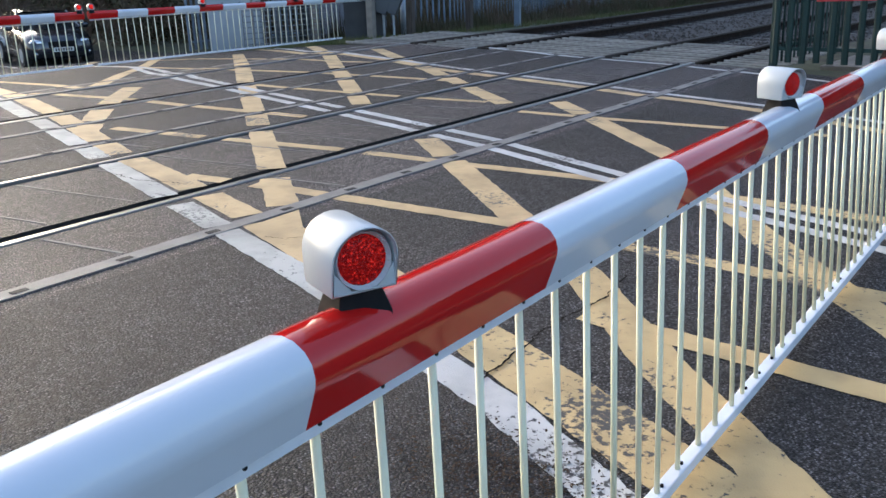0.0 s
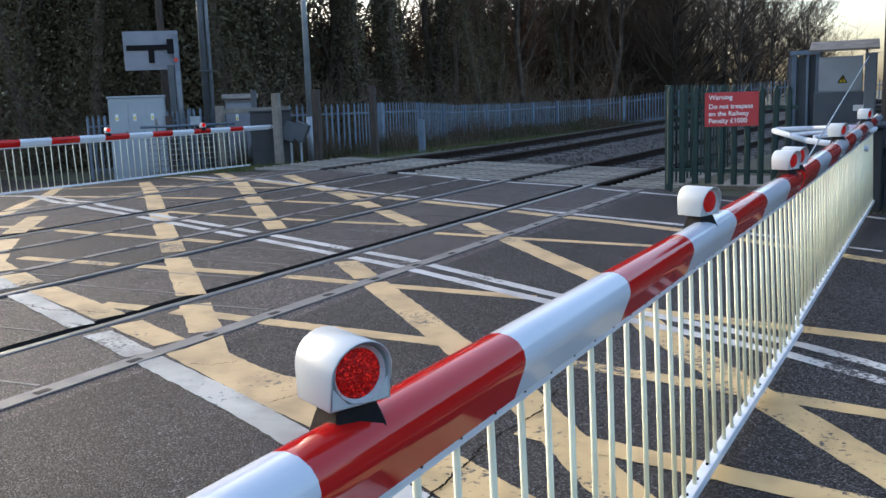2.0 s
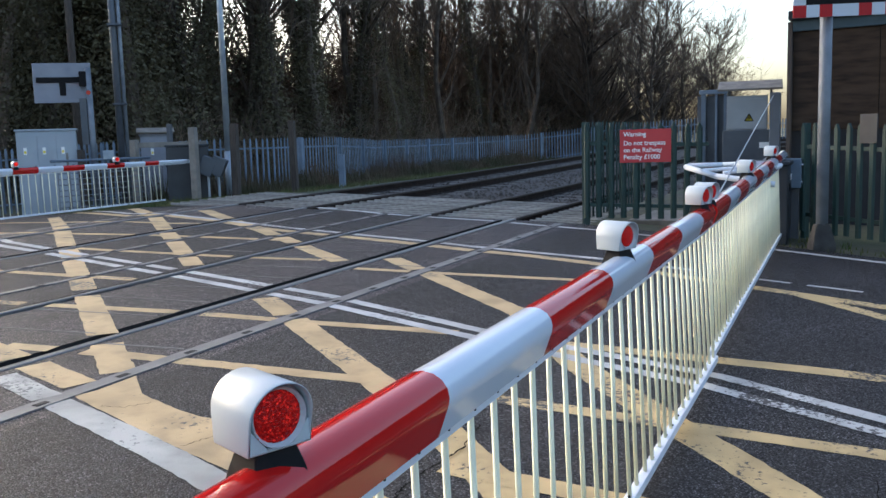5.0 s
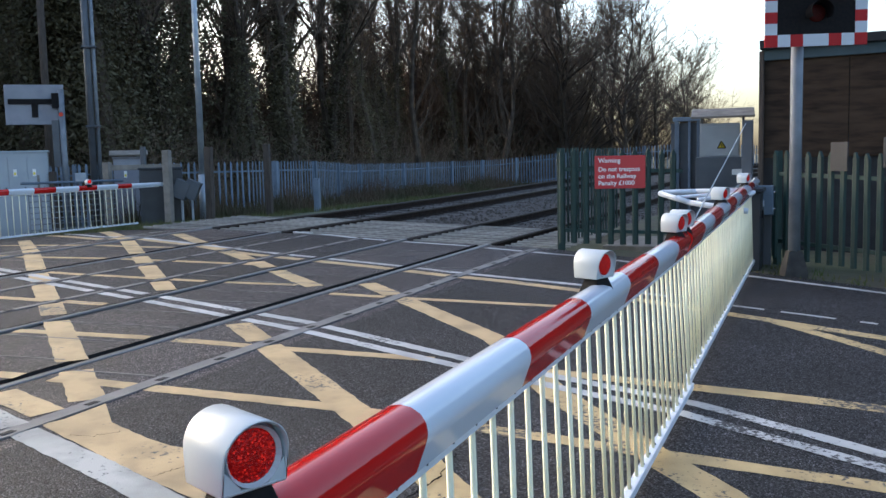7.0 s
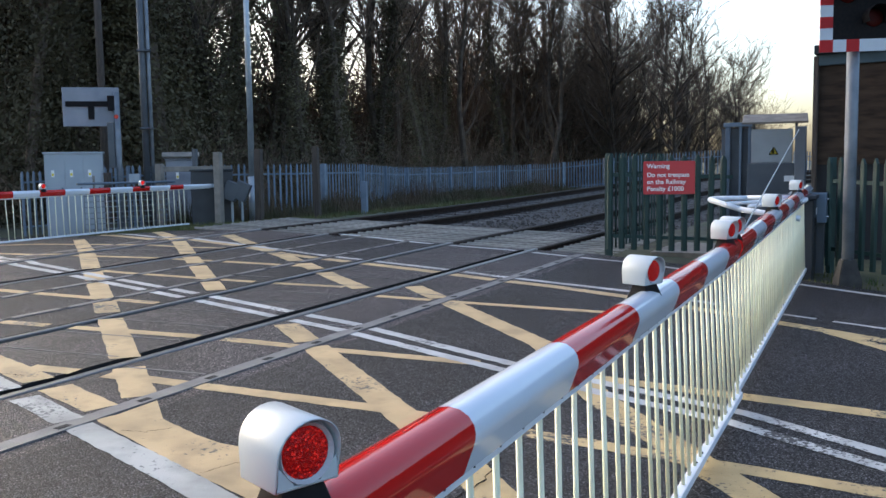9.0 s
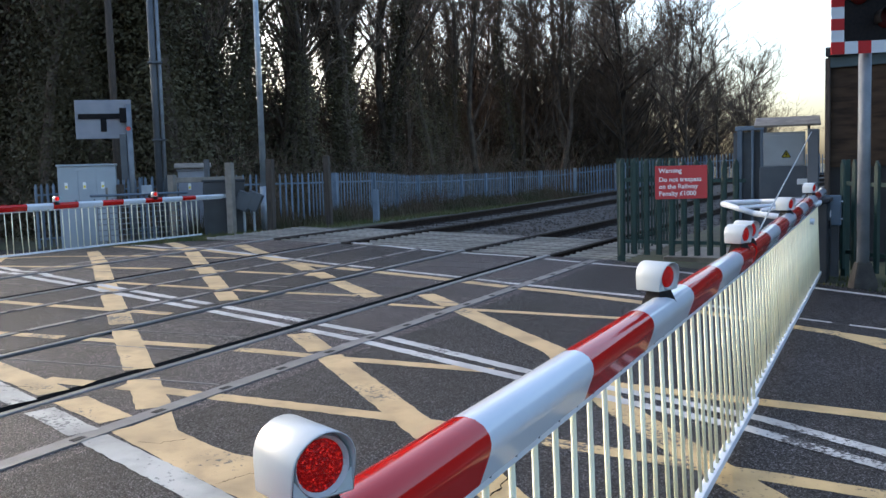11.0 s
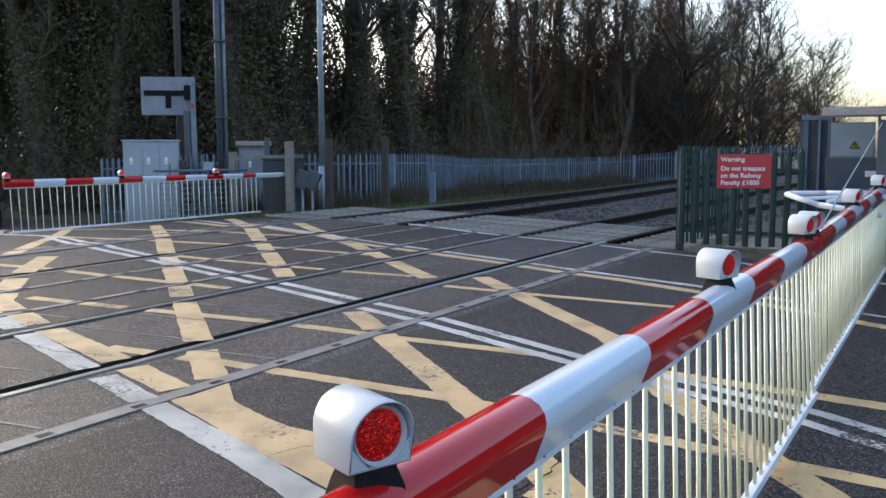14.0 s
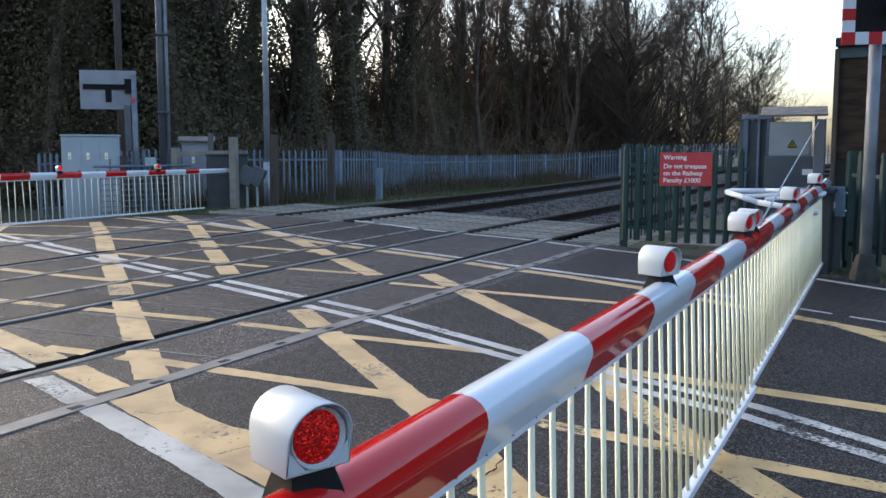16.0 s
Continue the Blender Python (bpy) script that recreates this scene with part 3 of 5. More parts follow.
marking(W_, [(0.9, 4.82), (0.21, 5.08), (-0.85, 5.58), (-2.59, 5.99), (-4.33, 6.58), (-6.47, 7.02), (-8.17, 7.32), (-9.03, 7.50), (-9.88, 7.66), (-10.99, 8.08), (-12.55, 8.95), (-14.3, 9.85), (-16.0, 10.45), (-19.2, 11.6), (-22.0, 12.25), (-25.0, 12.7), (-28.0, 13.2), (-32.0, 14.0), (-36.0, 15.3)], 0.11)
marking(W_, [(0.9, 4.60), (0.2, 4.86), (-0.88, 5.34), (-2.59, 5.79), (-4.26, 6.30), (-6.20, 6.72), (-8.08, 7.09), (-8.96, 7.28), (-10.01, 7.45), (-11.56, 8.16), (-13.4, 9.2), (-14.93, 10.08)], 0.11)
marking(W_, [(-17.2, 15.2), (-15.74, 14.39), (-11.89, 11.69), (-10.05, 10.81), (-9.33, 10.68), (-8.52, 10.51), (-7.39, 10.27), (-6.62, 10.16), (-5.26, 9.96), (-4.38, 9.78), (-3.54, 9.66), (-2.66, 9.54), (-1.7, 9.25)], 0.11)
marking(W_, [(-8.6, 12.66), (-8.31, 12.62), (-7.73, 12.50), (-7.18, 12.34), (-6.48, 12.24), (-5.28, 12.20), (-4.34, 12.0), (-3.38, 11.84), (-1.13, 11.05), (0.32, 10.46), (2.4, 9.55)], 0.10)
for bit in ([(-1.08, 9.04), (-0.75, 8.95)], [(-0.60, 8.91), (-0.12, 8.78)], [(0.08, 8.73), (0.22, 8.69)], [(0.5, 8.58), (0.95, 8.42)]):
    marking(W_, bit, 0.06)


# cracks in the asphalt and the old paint
CRACK = mat("crack_shadow_dirt", (0.006, 0.005, 0.005), (0.012, 0.010, 0.009), 0.95, scale=20, spec=0.05)
for n_crack, (pts, wide) in enumerate((([(-1.74, 2.70), (-1.77, 3.08), (-1.80, 3.30), (-1.79, 3.51), (-1.76, 3.80), (-1.82, 4.15)], 0.007),
                                       ([(-6.30, 3.84), (-5.94, 3.88), (-5.67, 3.86), (-5.43, 3.96), (-5.20, 4.01)], 0.006),
                                       ([(-3.86, 3.48), (-3.72, 3.52), (-3.63, 3.65)], 0.003), ([(-3.02, 3.20), (-2.97, 3.37), (-2.92, 3.47)], 0.003),
                                       ([(-0.6, 2.3), (-0.2, 2.75), (0.1, 3.4), (0.05, 4.3)], 0.005))):
    rnd = random.Random(n_crack)
    bm = bmesh.new()
    ring = []
    for (xa, ya), (xb, yb) in zip(pts, pts[1:]):
        for i in range(12):
            f = i / 12
            x, y = xa + (xb - xa) * f + rnd.gauss(0, 0.006), ya + (yb - ya) * f + rnd.gauss(0, 0.006)
            d = Vector((ya - yb, xb - xa)).normalized() * wide * rnd.uniform(0.3, 1.2)
            ring.append([bm.verts.new((x + k_ * d.x, y + k_ * d.y, gz(x, y) + 0.0105)) for k_ in (-1, 1)])
    for r0, r1 in zip(ring, ring[1:]):
        bm.faces.new((r0[0], r0[1], r1[1], r1[0]))
    bmesh.ops.recalc_face_normals(bm, faces=bm.faces)
    tagged(part("asphalt_crack", bm, CRACK), "thin dark crack running through worn asphalt", "crack", "asphalt cracks", "structure")
# brown leaf litter and grit beside the edge line
LITTER = mat("leaf_litter", (0.035, 0.023, 0.016), (0.065, 0.045, 0.030), 0.95, scale=30, spec=0.1)
rng = random.Random(44)
lv, lf_ = [], []
for i in range(1500):
    x, y = rng.gauss(-1.30, 0.22), rng.gauss(2.22, 0.14)
    z, r, a = gz(x, y) + 0.006, rng.uniform(0.003, 0.011), rng.random() * math.tau
    b0 = len(lv)
    for k_ in range(4):
        lv.append((x + r * math.cos(a + 1.57 * k_) * (1, 0.5)[k_ % 2], y + r * math.sin(a + 1.57 * k_) * (1, 0.5)[k_ % 2], z + rng.uniform(0, 0.006)))
    lf_.append((b0, b0 + 1, b0 + 2, b0 + 3))
tagged(raw("leaf_litter", lv, lf_, LITTER), "brown leaf litter and grit on asphalt", "litter", kind="stuff")


# ---- barriers ----
def lamp_meshes():
    """Hood, rim, lens, gussets and bracket of a boom lamp that faces -y, foot at the boom's top."""
    out = {}
    w, hgt, dep, foot_ = 0.057, 0.125, 0.122, 0.015
    arch = [(-w, foot_), (-w, 0.068)] + [(-w * math.cos(a), 0.068 + (hgt - 0.068) * math.sin(a)) for a in [math.pi * i / 14 for i in range(1, 14)]] + [(w, 0.068), (w, foot_)]
    bm = bmesh.new()
    inner = [(x * 0.92, foot_ + 0.006 + (z - foot_) * 0.92) for x, z in arch]
    y0, y1 = -0.066, dep - 0.066
    def ring(pts, y, slope=0.0):
        return [bm.verts.new((x, y + slope * (z - 0.07), z)) for x, z in pts]
    a, b = ring(arch, y0, -0.20), ring(arch, y1, 0.05)
    c, d = ring(inner, y0, -0.20), ring(inner, y0 + 0.026)
    n_ = len(arch)
    for r0, r1 in ((a, b), (c, a), (d, c)):
        for j in range(n_):
            bm.faces.new((r0[j], r0[(j + 1) % n_], r1[(j + 1) % n_], r1[j]))
    bm.faces.new(b)
    bm.faces.new(d)
    bmesh.ops.recalc_face_normals(bm, faces=bm.faces)
    sharp = [e for e in bm.edges if len(e.link_faces) == 2 and e.calc_face_angle() > 0.7]
    bmesh.ops.bevel(bm, geom=sharp, offset=0.003, segments=2, affect="EDGES", profile=0.5)
    for f in bm.faces:
        f.smooth = len(f.verts) == 4
    out["housing"] = (bm, HOOD)
    bm = bmesh.new()
    mtx = Matrix.Translation((0, -0.050, 0.068)) @ Matrix.Rotation(radians(90), 4, "X")
    bmesh.ops.create_uvsphere(bm, u_segments=28, v_segments=12, radius=0.0425, matrix=mtx @ Matrix.Diagonal((1, 1, 0.20, 1)))
    for f in bm.faces:
        f.smooth = True
    out["lens"] = (bm, LENS)
    bm = bmesh.new()
    for i in range(28):
        a0, a1 = math.tau * i / 28, math.tau * (i + 1) / 28
        q = []
        for rr, yy in ((0.0415, -0.052), (0.0470, -0.060), (0.0505, -0.042)):
            q.append([bm.verts.new((rr * math.cos(t), yy, 0.068 + rr * math.sin(t))) for t in (a0, a1)])
        bm.faces.new((q[0][0], q[0][1], q[1][1], q[1][0])), bm.faces.new((q[1][0], q[1][1], q[2][1], q[2][0]))
    bmesh.ops.remove_doubles(bm, verts=bm.verts, dist=1e-5)
    bmesh.ops.recalc_face_normals(bm, faces=bm.faces)
    out["rim"] = (bm, HOOD)
    for sx in (-1, 1):
        bm = bmesh.new()
        vs = [bm.verts.new(p) for p in ((sx * 0.053, -0.056, 0.020), (sx * 0.022, -0.056, 0.021), (sx * 0.051, -0.059, 0.056), (sx * 0.053, -0.040, 0.020), (sx * 0.022, -0.040, 0.021), (sx * 0.051, -0.040, 0.056))]
        for f in ((0, 1, 2), (3, 4, 5), (0, 1, 4, 3), (1, 2, 5, 4), (0, 2, 5, 3)):
            bm.faces.new([vs[i] for i in f])
        bmesh.ops.recalc_face_normals(bm, faces=bm.faces)
        out["gusset" if sx < 0 else "gusset_b"] = (bm, HOOD)
    bm = bmesh.new()
    vs = []
    for z, hw, hd in ((-0.046, 0.050, 0.052), (-0.020, 0.046, 0.042), (0.016, 0.036, 0.030)):
        vs.append([bm.verts.new((x, y - 0.012, z)) for x, y in ((-hw, -hd), (hw, -hd), (hw, hd), (-hw, hd))])
    for r0, r1 in zip(vs, vs[1:]):
        for j in range(4):
            bm.faces.new((r0[j], r0[(j + 1) % 4], r1[(j + 1) % 4], r1[j]))
    bm.faces.new(vs[0][::-1]), bm.faces.new(vs[-1])
    bmesh.ops.bevel(bm, geom=list(bm.edges), offset=0.003, segments=1, affect="EDGES")
    out["bracket"] = (bm, BLACK)
    res = {}
    for nm, (bm, mt) in out.items():
        me = bpy.data.meshes.new("lamp_" + nm)
        bm.to_mesh(me)
        bm.free()
        me.materials.append(mt)
        res[nm] = me
    return res


LAMP = lamp_meshes()
LIT_LENS = LAMP["lens"].copy()
LIT_LENS.materials.clear()
LIT_LENS.materials.append(lens_mat("lit_boom_lens", (0.45, 0.01, 0.008), (0.5, 0.012, 0.01), 1.3))
# the boom's section: across and up, for a boom 0.17 m deep, from the flange's foot
BOOM = [(-0.008, 0.026), (-0.031, 0.030), (-0.054, 0.092), (-0.0585, 0.106), (-0.060, 0.120), (-0.056, 0.139), (-0.044, 0.156), (-0.024, 0.168), (0.0, 0.172),
        (0.024, 0.168), (0.044, 0.156), (0.056, 0.139), (0.060, 0.120), (0.0585, 0.106), (0.054, 0.092), (0.031, 0.030), (0.008, 0.026)]
bm = bmesh.new()
rod(bm, (0, 0, 0), (0, 0, 1), 0.0085, n=10)
for f in bm.faces:
    f.smooth = len(f.verts) == 4
BAR = bpy.data.meshes.new("skirt_bar")
bm.to_mesh(BAR)
bm.free()
BAR.materials.append(CREAM)


def barrier(a, b, bands, first_red, lamps, face, bar0, pitch, label, foot, deep, low=0.06, out0=0.05, out1=0.05, skirt_end=0.0):
    """A boom from a to b with its skirt. bands: where the colours change, along it; foot, deep: the flange's height
    and the boom's depth at both ends; face: which way the lamps look."""
    a, b = Vector((*a, gz(*a))), Vector((*b, gz(*b)))
    d = b - a
    length = d.length
    ex = d.normalized()
    ey = Vector((-ex.y, ex.x, 0)).normalized()
    ez = ex.cross(ey)
    root = empty("level_crossing_barrier", Matrix.Translation(a) @ Matrix((ex, ey, ez)).transposed().to_4x4(), label, "barrier", "crossing barriers")

    def zf(s):
        return foot[0] + (foot[1] - foot[0]) * s / length

    def size(s):
        return (deep[0] + (deep[1] - deep[0]) * s / length) / 0.17

    red = first_red
    for s0, s1 in zip(bands, bands[1:]):
        bm = bmesh.new()
        rings = [[bm.verts.new((s, -u * size(s), zf(s) + w * size(s))) for u, w in BOOM] for s in (s0, s1)]
        n_ = len(BOOM)
        for j in range(n_):
            bm.faces.new((rings[0][j], rings[0][(j + 1) % n_], rings[1][(j + 1) % n_], rings[1][j]))
        if s0 == bands[0]:
            bm.faces.new(rings[0])
        if s1 == bands[-1]:
            bm.faces.new(rings[1])
        bmesh.ops.recalc_face_normals(bm, faces=bm.faces)
        for f in bm.faces:
            f.smooth = len(f.verts) == 4 and f.calc_area() / (s1 - s0) < 0.06 * size(s0)
        for e in bm.edges:
            e.smooth = not (len(e.link_faces) == 2 and e.calc_face_angle() > 0.5)
        part("red_band" if red else "white_band", bm, RED_GLOSS if red else WHITE_GLOSS, root, "glossy red boom band" if red else "glossy white boom band")
        red = not red
    s0, s1 = bands[0] + 0.01, bands[-1] - 0.01
    bm = bmesh.new()
    sweep(bm, [(0.010, 0.0), (0.010, 0.032), (0.023, 0.046), (0.0262, 0.046), (0.014, 0.031), (0.014, 0.0)], [(s0, 0, zf(s0)), (s1, 0, zf(s1))])
    part("flange", bm, FLANGE, root, "thin white aluminium skirt flange")
    bm = bmesh.new()
    screws = bmesh.new()
    s = bar0
    hang = random.Random(int(1000 * bar0))
    bars = []
    while s < s1 - 0.04 - skirt_end:
        if s > s0 + 0.03:
            bars.append(s)
            rod(screws, (s, -0.0135, zf(s) + 0.017), (s, -0.0165, zf(s) + 0.017), 0.0042, n=8)
            f = (s - s0) / (s1 - s0)
            out = out0 + (out1 - out0) * f
            rod(screws, (s + 0.02, -out, low + 0.022), (s + 0.02, -out, low + 0.030), 0.006, n=6)
            ob = new("skirt_bar", BAR)
            bot, top = Vector((s + hang.gauss(0, 0.012), -out, low + 0.012)), Vector((s, -0.002, zf(s) + 0.022))
            ob.matrix_world = Matrix.Translation(bot) @ (top - bot).to_track_quat("Z", "Y").to_matrix().to_4x4() @ Matrix.Diagonal((1, 1, (top - bot).length, 1))
            ob.parent = root
        s += pitch
    tagged(part("fixings", screws, BLACK, root, "small dark screws and bolts"), kind="stuff")
    sweep(bm, [(-0.022, -0.014), (-0.022, 0.020), (-0.018, 0.022), (0.018, 0.022), (0.022, 0.020), (0.022, -0.014)], [(bars[0] - 0.1, -out0 - (out1 - out0) * (bars[0] - s0) / (s1 - s0), low), (bars[-1] + 0.06, -out1, low)])
    part("bottom_rail", bm, FLANGE, root, "white aluminium bottom rail of the skirt")
    for sl in lamps:
        h = new("boom_lamp", LAMP["housing"])
        h.matrix_world = Matrix.Translation((sl, 0.022, zf(sl) + 0.172 * size(sl) + 0.008)) @ Matrix.Rotation(face, 4, "Z")
        h.parent = root
        tagged(h, "white hooded lamp with a red lens")
        for nm in ("lens", "rim", "gusset", "gusset_b", "bracket"):
            o = new(nm.replace("_b", "") if nm.startswith("gusset") else nm, LIT_LENS if nm == "lens" and face > 1 else LAMP[nm])
            o.parent = h
            if nm in ("lens", "bracket"):
                tagged(o, {"lens": "moulded red lens", "bracket": "black lamp bracket"}[nm])
    return root


P0, P1 = Vector((-0.784, 1.095)), Vector((-1.165, 11.573))
ALONG = (P1 - P0).normalized()


def along(s):
    return tuple(P0 + ALONG * s)


# local x runs from the near barrier's post towards its tip
S0 = -6.2
near_bands = [0.4] + [-0.19 - S0 + 0.722 * i for i in range(-7, 7)] + [4.66 - S0]
near_bands = [v for v in near_bands if v <= 4.66 - S0]
barrier(along(S0), along(4.66), near_bands, True, [-0.01 - S0, 2.36 - S0, 4.45 - S0, -2.4 - S0],
        radians(-24), -0.297 - S0 - 0.1533 * 30, 0.1533, "lowered red and white barrier boom with lamps and cream barred skirt",
        (0.981, 0.886), (0.195, 0.158), out0=-0.05, out1=0.05)
# the boom that meets it, from the far post
L2 = 11.3 - 4.72
bands2 = [0.0, 0.69] + [0.69 + 0.625 * i for i in range(1, 10)]
bands2 = [v for v in bands2 if v < L2 - 0.3] + [L2]
barrier(along(4.72), along(11.3), bands2, True, [0.03, 2.42, 5.05], radians(-24), 0.05, 0.1533,
        "lowered red and white barrier boom with cream barred skirt", (0.886, 0.90), (0.160, 0.195), low=0.085, out0=0.03, out1=0.03)


def machine(x, y, turn, label, tall=1.25, wide=0.50):
    """Barrier machine: cabinet with a lid, a door, vents and a boom shaft."""
    root = empty("barrier_machine", pose(x, y, gz(x, y), 0, 0, turn), label, "barrier machine", "barrier machines")
    bm = bmesh.new()
    box(bm, 0, 0, -0.05, wide, 0.62, tall, 0.015)
    part("body", bm, MACHINE, root)
    bm = bmesh.new()
    box(bm, 0, 0, tall - 0.05, wide + 0.06, 0.68, 0.05, 0.012)
    part("lid", bm, MACHINE, root)
    for side in (-1, 1):
        bm = bmesh.new()
        box(bm, side * (wide / 2 + 0.002), 0, 0.12, 0.012, 0.54, tall - 0.3, 0.004)
        part("door", bm, MACHINE, root)
        bm = bmesh.new()
        box(bm, side * (wide / 2 + 0.012), -0.18, tall * 0.62, 0.02, 0.03, 0.10, 0.004)
        part("handle", bm, BLACK, root)
    bm = bmesh.new()
    rod(bm, (0, -0.36, 0.98), (0, 0.36, 0.98), 0.05, n=16)
    part("shaft", bm, GALV, root, "steel boom shaft")
    bm = bmesh.new()
    box(bm, wide / 2 + 0.012, 0.1, tall * 0.75, 0.006, 0.16, 0.08)
    part("label", bm, SIGN_WHITE, root, "white data label")
    return root


def hoop_frame(x, y, z, turn, label):
    """White tubular counterweight frame."""
    root = empty("counterweight_frame", pose(x, y, z, 0, 0, turn), label, "counterweight frame")
    bm = bmesh.new()
    pts = [(0, -0.28, 0.0), (-0.62, -0.34, 0.10), (-0.98, -0.12, 0.20), (-0.98, 0.12, 0.20), (-0.62, 0.34, 0.20), (0, 0.36, 0.20)]
    for p, q in zip(pts, pts[1:]):
        rod(bm, p, q, 0.032, n=12)
        bmesh.ops.create_uvsphere(bm, u_segments=12, v_segments=8, radius=0.032, matrix=Matrix.Translation(q))
    for f in bm.faces:
        f.smooth = True
    part("hoop", bm, FLANGE, root)
    for i in range(3):
        bm = bmesh.new()
        rod(bm, (-0.80 + 0.25 * i, -0.26, 0.16 - 0.03 * i), (0.05, 0.30 - 0.16 * i, 0.19), 0.022, n=10)
        part("cross_tube", bm, FLANGE, root)
    return root


machine(-1.32, 12.05, 2, "dark grey steel barrier machine beside the road", 0.98)
machine(along(S0)[0] - 0.45, along(S0)[1] - 0.3, 0, "dark grey steel barrier machine behind the kerb")
hoop_frame(-1.1, 10.85, gz(-1.1, 10.85) + 0.80, 4, "white tubular counterweight frame on the barrier post")

# far side: two booms tip to tip
FA, FT, FB = (-14.95, 16.2), (-15.36, 9.57), (-15.75, 3.2)
lf = (Vector(FA) - Vector(FT)).length
fb = [-0.35, 0.53, 0.93, 1.51, 1.98, 2.56, 3.08, 3.66, 4.23, 4.80, 5.40, 6.03, lf - 0.05]
barrier(FA, FT, [v for v in fb if v <= lf - 0.05], False, [lf - 0.10, 4.15, 1.72], radians(165), 0.50, 0.1533,
        "lowered red and white barrier boom beyond the tracks with barred skirt", (0.90, 0.90), (0.11, 0.17), low=0.10, out0=0.0, out1=0.0)
lb = (Vector(FB) - Vector(FT)).length
fb2 = [0.05] + [0.0 + 0.608 * i for i in range(1, 11)] + [lb]
barrier(FT, FB, [v for v in fb2 if v <= lb], True, [0.13, 2.10], radians(165), 0.12, 0.1533,
        "lowered red and white barrier boom beyond the tracks with barred skirt", (0.90, 0.95), (0.17, 0.2), low=0.10, out0=0.0, out1=0.0)
machine(-15.32, 17.02, 42, "dark grey steel barrier machine beyond the tracks", 1.38, 0.98)


# ---- fences ----
def pale_mesh(name, width, height, material, depth=0.022):
    """A palisade pale: folded steel with a pointed head."""
    prof = [(-0.5, 0.0), (-0.28, 1.0), (0.28, 1.0), (0.5, 0.0)]
    bm = bmesh.new()
    lo = [bm.verts.new((x * width, -y * depth, 0)) for x, y in prof]
    hi = [bm.verts.new((x * width, -y * depth, height - 0.07)) for x, y in prof]
    tip = [bm.verts.new((x * width * 0.25, -y * depth, height)) for x, y in prof]
    back = [[bm.verts.new((v.co.x, v.co.y + 0.006, v.co.z)) for v in r] for r in (lo, hi, tip)]
    for r0, r1 in ((lo, hi), (hi, tip), (back[1], back[0]), (back[2], back[1])):
        for j in range(3):
            bm.faces.new((r0[j], r0[j + 1], r1[j + 1], r1[j]))
    for j in (0, 3):
        bm.faces.new((lo[j], hi[j], back[1][j], back[0][j])), bm.faces.new((hi[j], tip[j], back[2][j], back[1][j]))
    bmesh.ops.recalc_face_normals(bm, faces=bm.faces)
    me = bpy.data.meshes.new(name)
    bm.to_mesh(me)
    bm.free()
    me.materials.append(material)
    return me


def palisade(path, height, pitch, width, material, label, group, post_every=2.75, limit=300, lift=0.05, base=None, thick=0.05):
    base = base or gz
    root = empty("palisade_fence", Matrix(), label, "fence", group)
    me = pale_mesh("pale", width, height - lift, material, 0.012 if width < 0.07 else 0.022)
    joined_v, joined_f = [], []
    count, carry, next_post = 0, 0.0, 0.0
    rnd = random.Random(int(abs(path[0][0] * 31 + path[0][1] * 7)))
    dist0 = 0.0
    for (x0, y0), (x1, y1) in zip(path, path[1:]):
        d = Vector((x1 - x0, y1 - y0))
        ln = d.length
        ang = math.atan2(d.y, d.x)
        s = carry
        while s < ln:
            x, y = x0 + d.x * s / ln, y0 + d.y * s / ln
            mtx = Matrix.Translation((x, y, base(x, y) + lift + rnd.uniform(-0.008, 0.008))) @ Matrix.Rotation(ang, 4, "Z") @ Matrix.Rotation(rnd.gauss(0, 0.006), 4, "Y")
            if count < limit:
                ob = new("pale", me)
                ob.parent = root
                ob.matrix_world = mtx
            else:
                b0 = len(joined_v)
                joined_v += [tuple(mtx @ v.co) for v in me.vertices]
                joined_f += [tuple(b0 + i for i in p.vertices) for p in me.polygons]
            count += 1
            s += pitch
        carry = s - ln
        while next_post <= dist0 + ln:
            f = (next_post - dist0) / ln
            x, y = x0 + d.x * f, y0 + d.y * f
            bm = bmesh.new()
            box(bm, 0, -0.01 if thick > 0.1 else 0.05, -0.1, thick, thick * 1.2, height + 0.1, 0.004)
            ob = part("post", bm, material, root)
            ob.matrix_world = Matrix.Translation((x, y, base(x, y))) @ Matrix.Rotation(ang, 4, "Z")
            next_post += post_every
        for hz in (0.28, height - 0.30):
            bm = bmesh.new()
            sweep(bm, [(-0.035, -0.025), (-0.035, 0.025), (-0.008, 0.025), (-0.008, -0.025)], [(x0, y0, base(x0, y0) + hz), (x1, y1, base(x1, y1) + hz)])
            part("fence_rail", bm, material, root)
        dist0 += ln
    if joined_v:
        tagged(raw("far_pales", joined_v, joined_f, material, root), kind="stuff")
    return root


def fence_foot(x, y):
    """The railway fence stands in a shallow dip of the verge."""
    dip = [(19, 0.0), (20.6, 0.08), (22.3, 0.14), (26, 0.14), (31, 0.21), (36.5, 0.18), (42, 0.15), (47, 0.18), (51, 0.02), (90, 0.0)]
    for (ya, a), (yb, b) in zip(dip, dip[1:]):
        if y <= yb:
            return gz(x, y) - a - (b - a) * (max(y, ya) - ya) / (yb - ya)
    return gz(x, y)


palisade([(-18.9, 19.0), (-17.4, 20.6), (-16.6, 22.3), (-16.9, 26.0), (-18.2, 31.0), (-19.1, 36.5), (-19.3, 42), (-18.2, 47), (-15.0, 51), (-9.0, 55), (-2, 59)], 1.72, 0.19, 0.062, BLUE_STEEL,
         "weathered blue-grey steel palisade fence along the railway", "railway fences", thick=0.11, base=fence_foot)
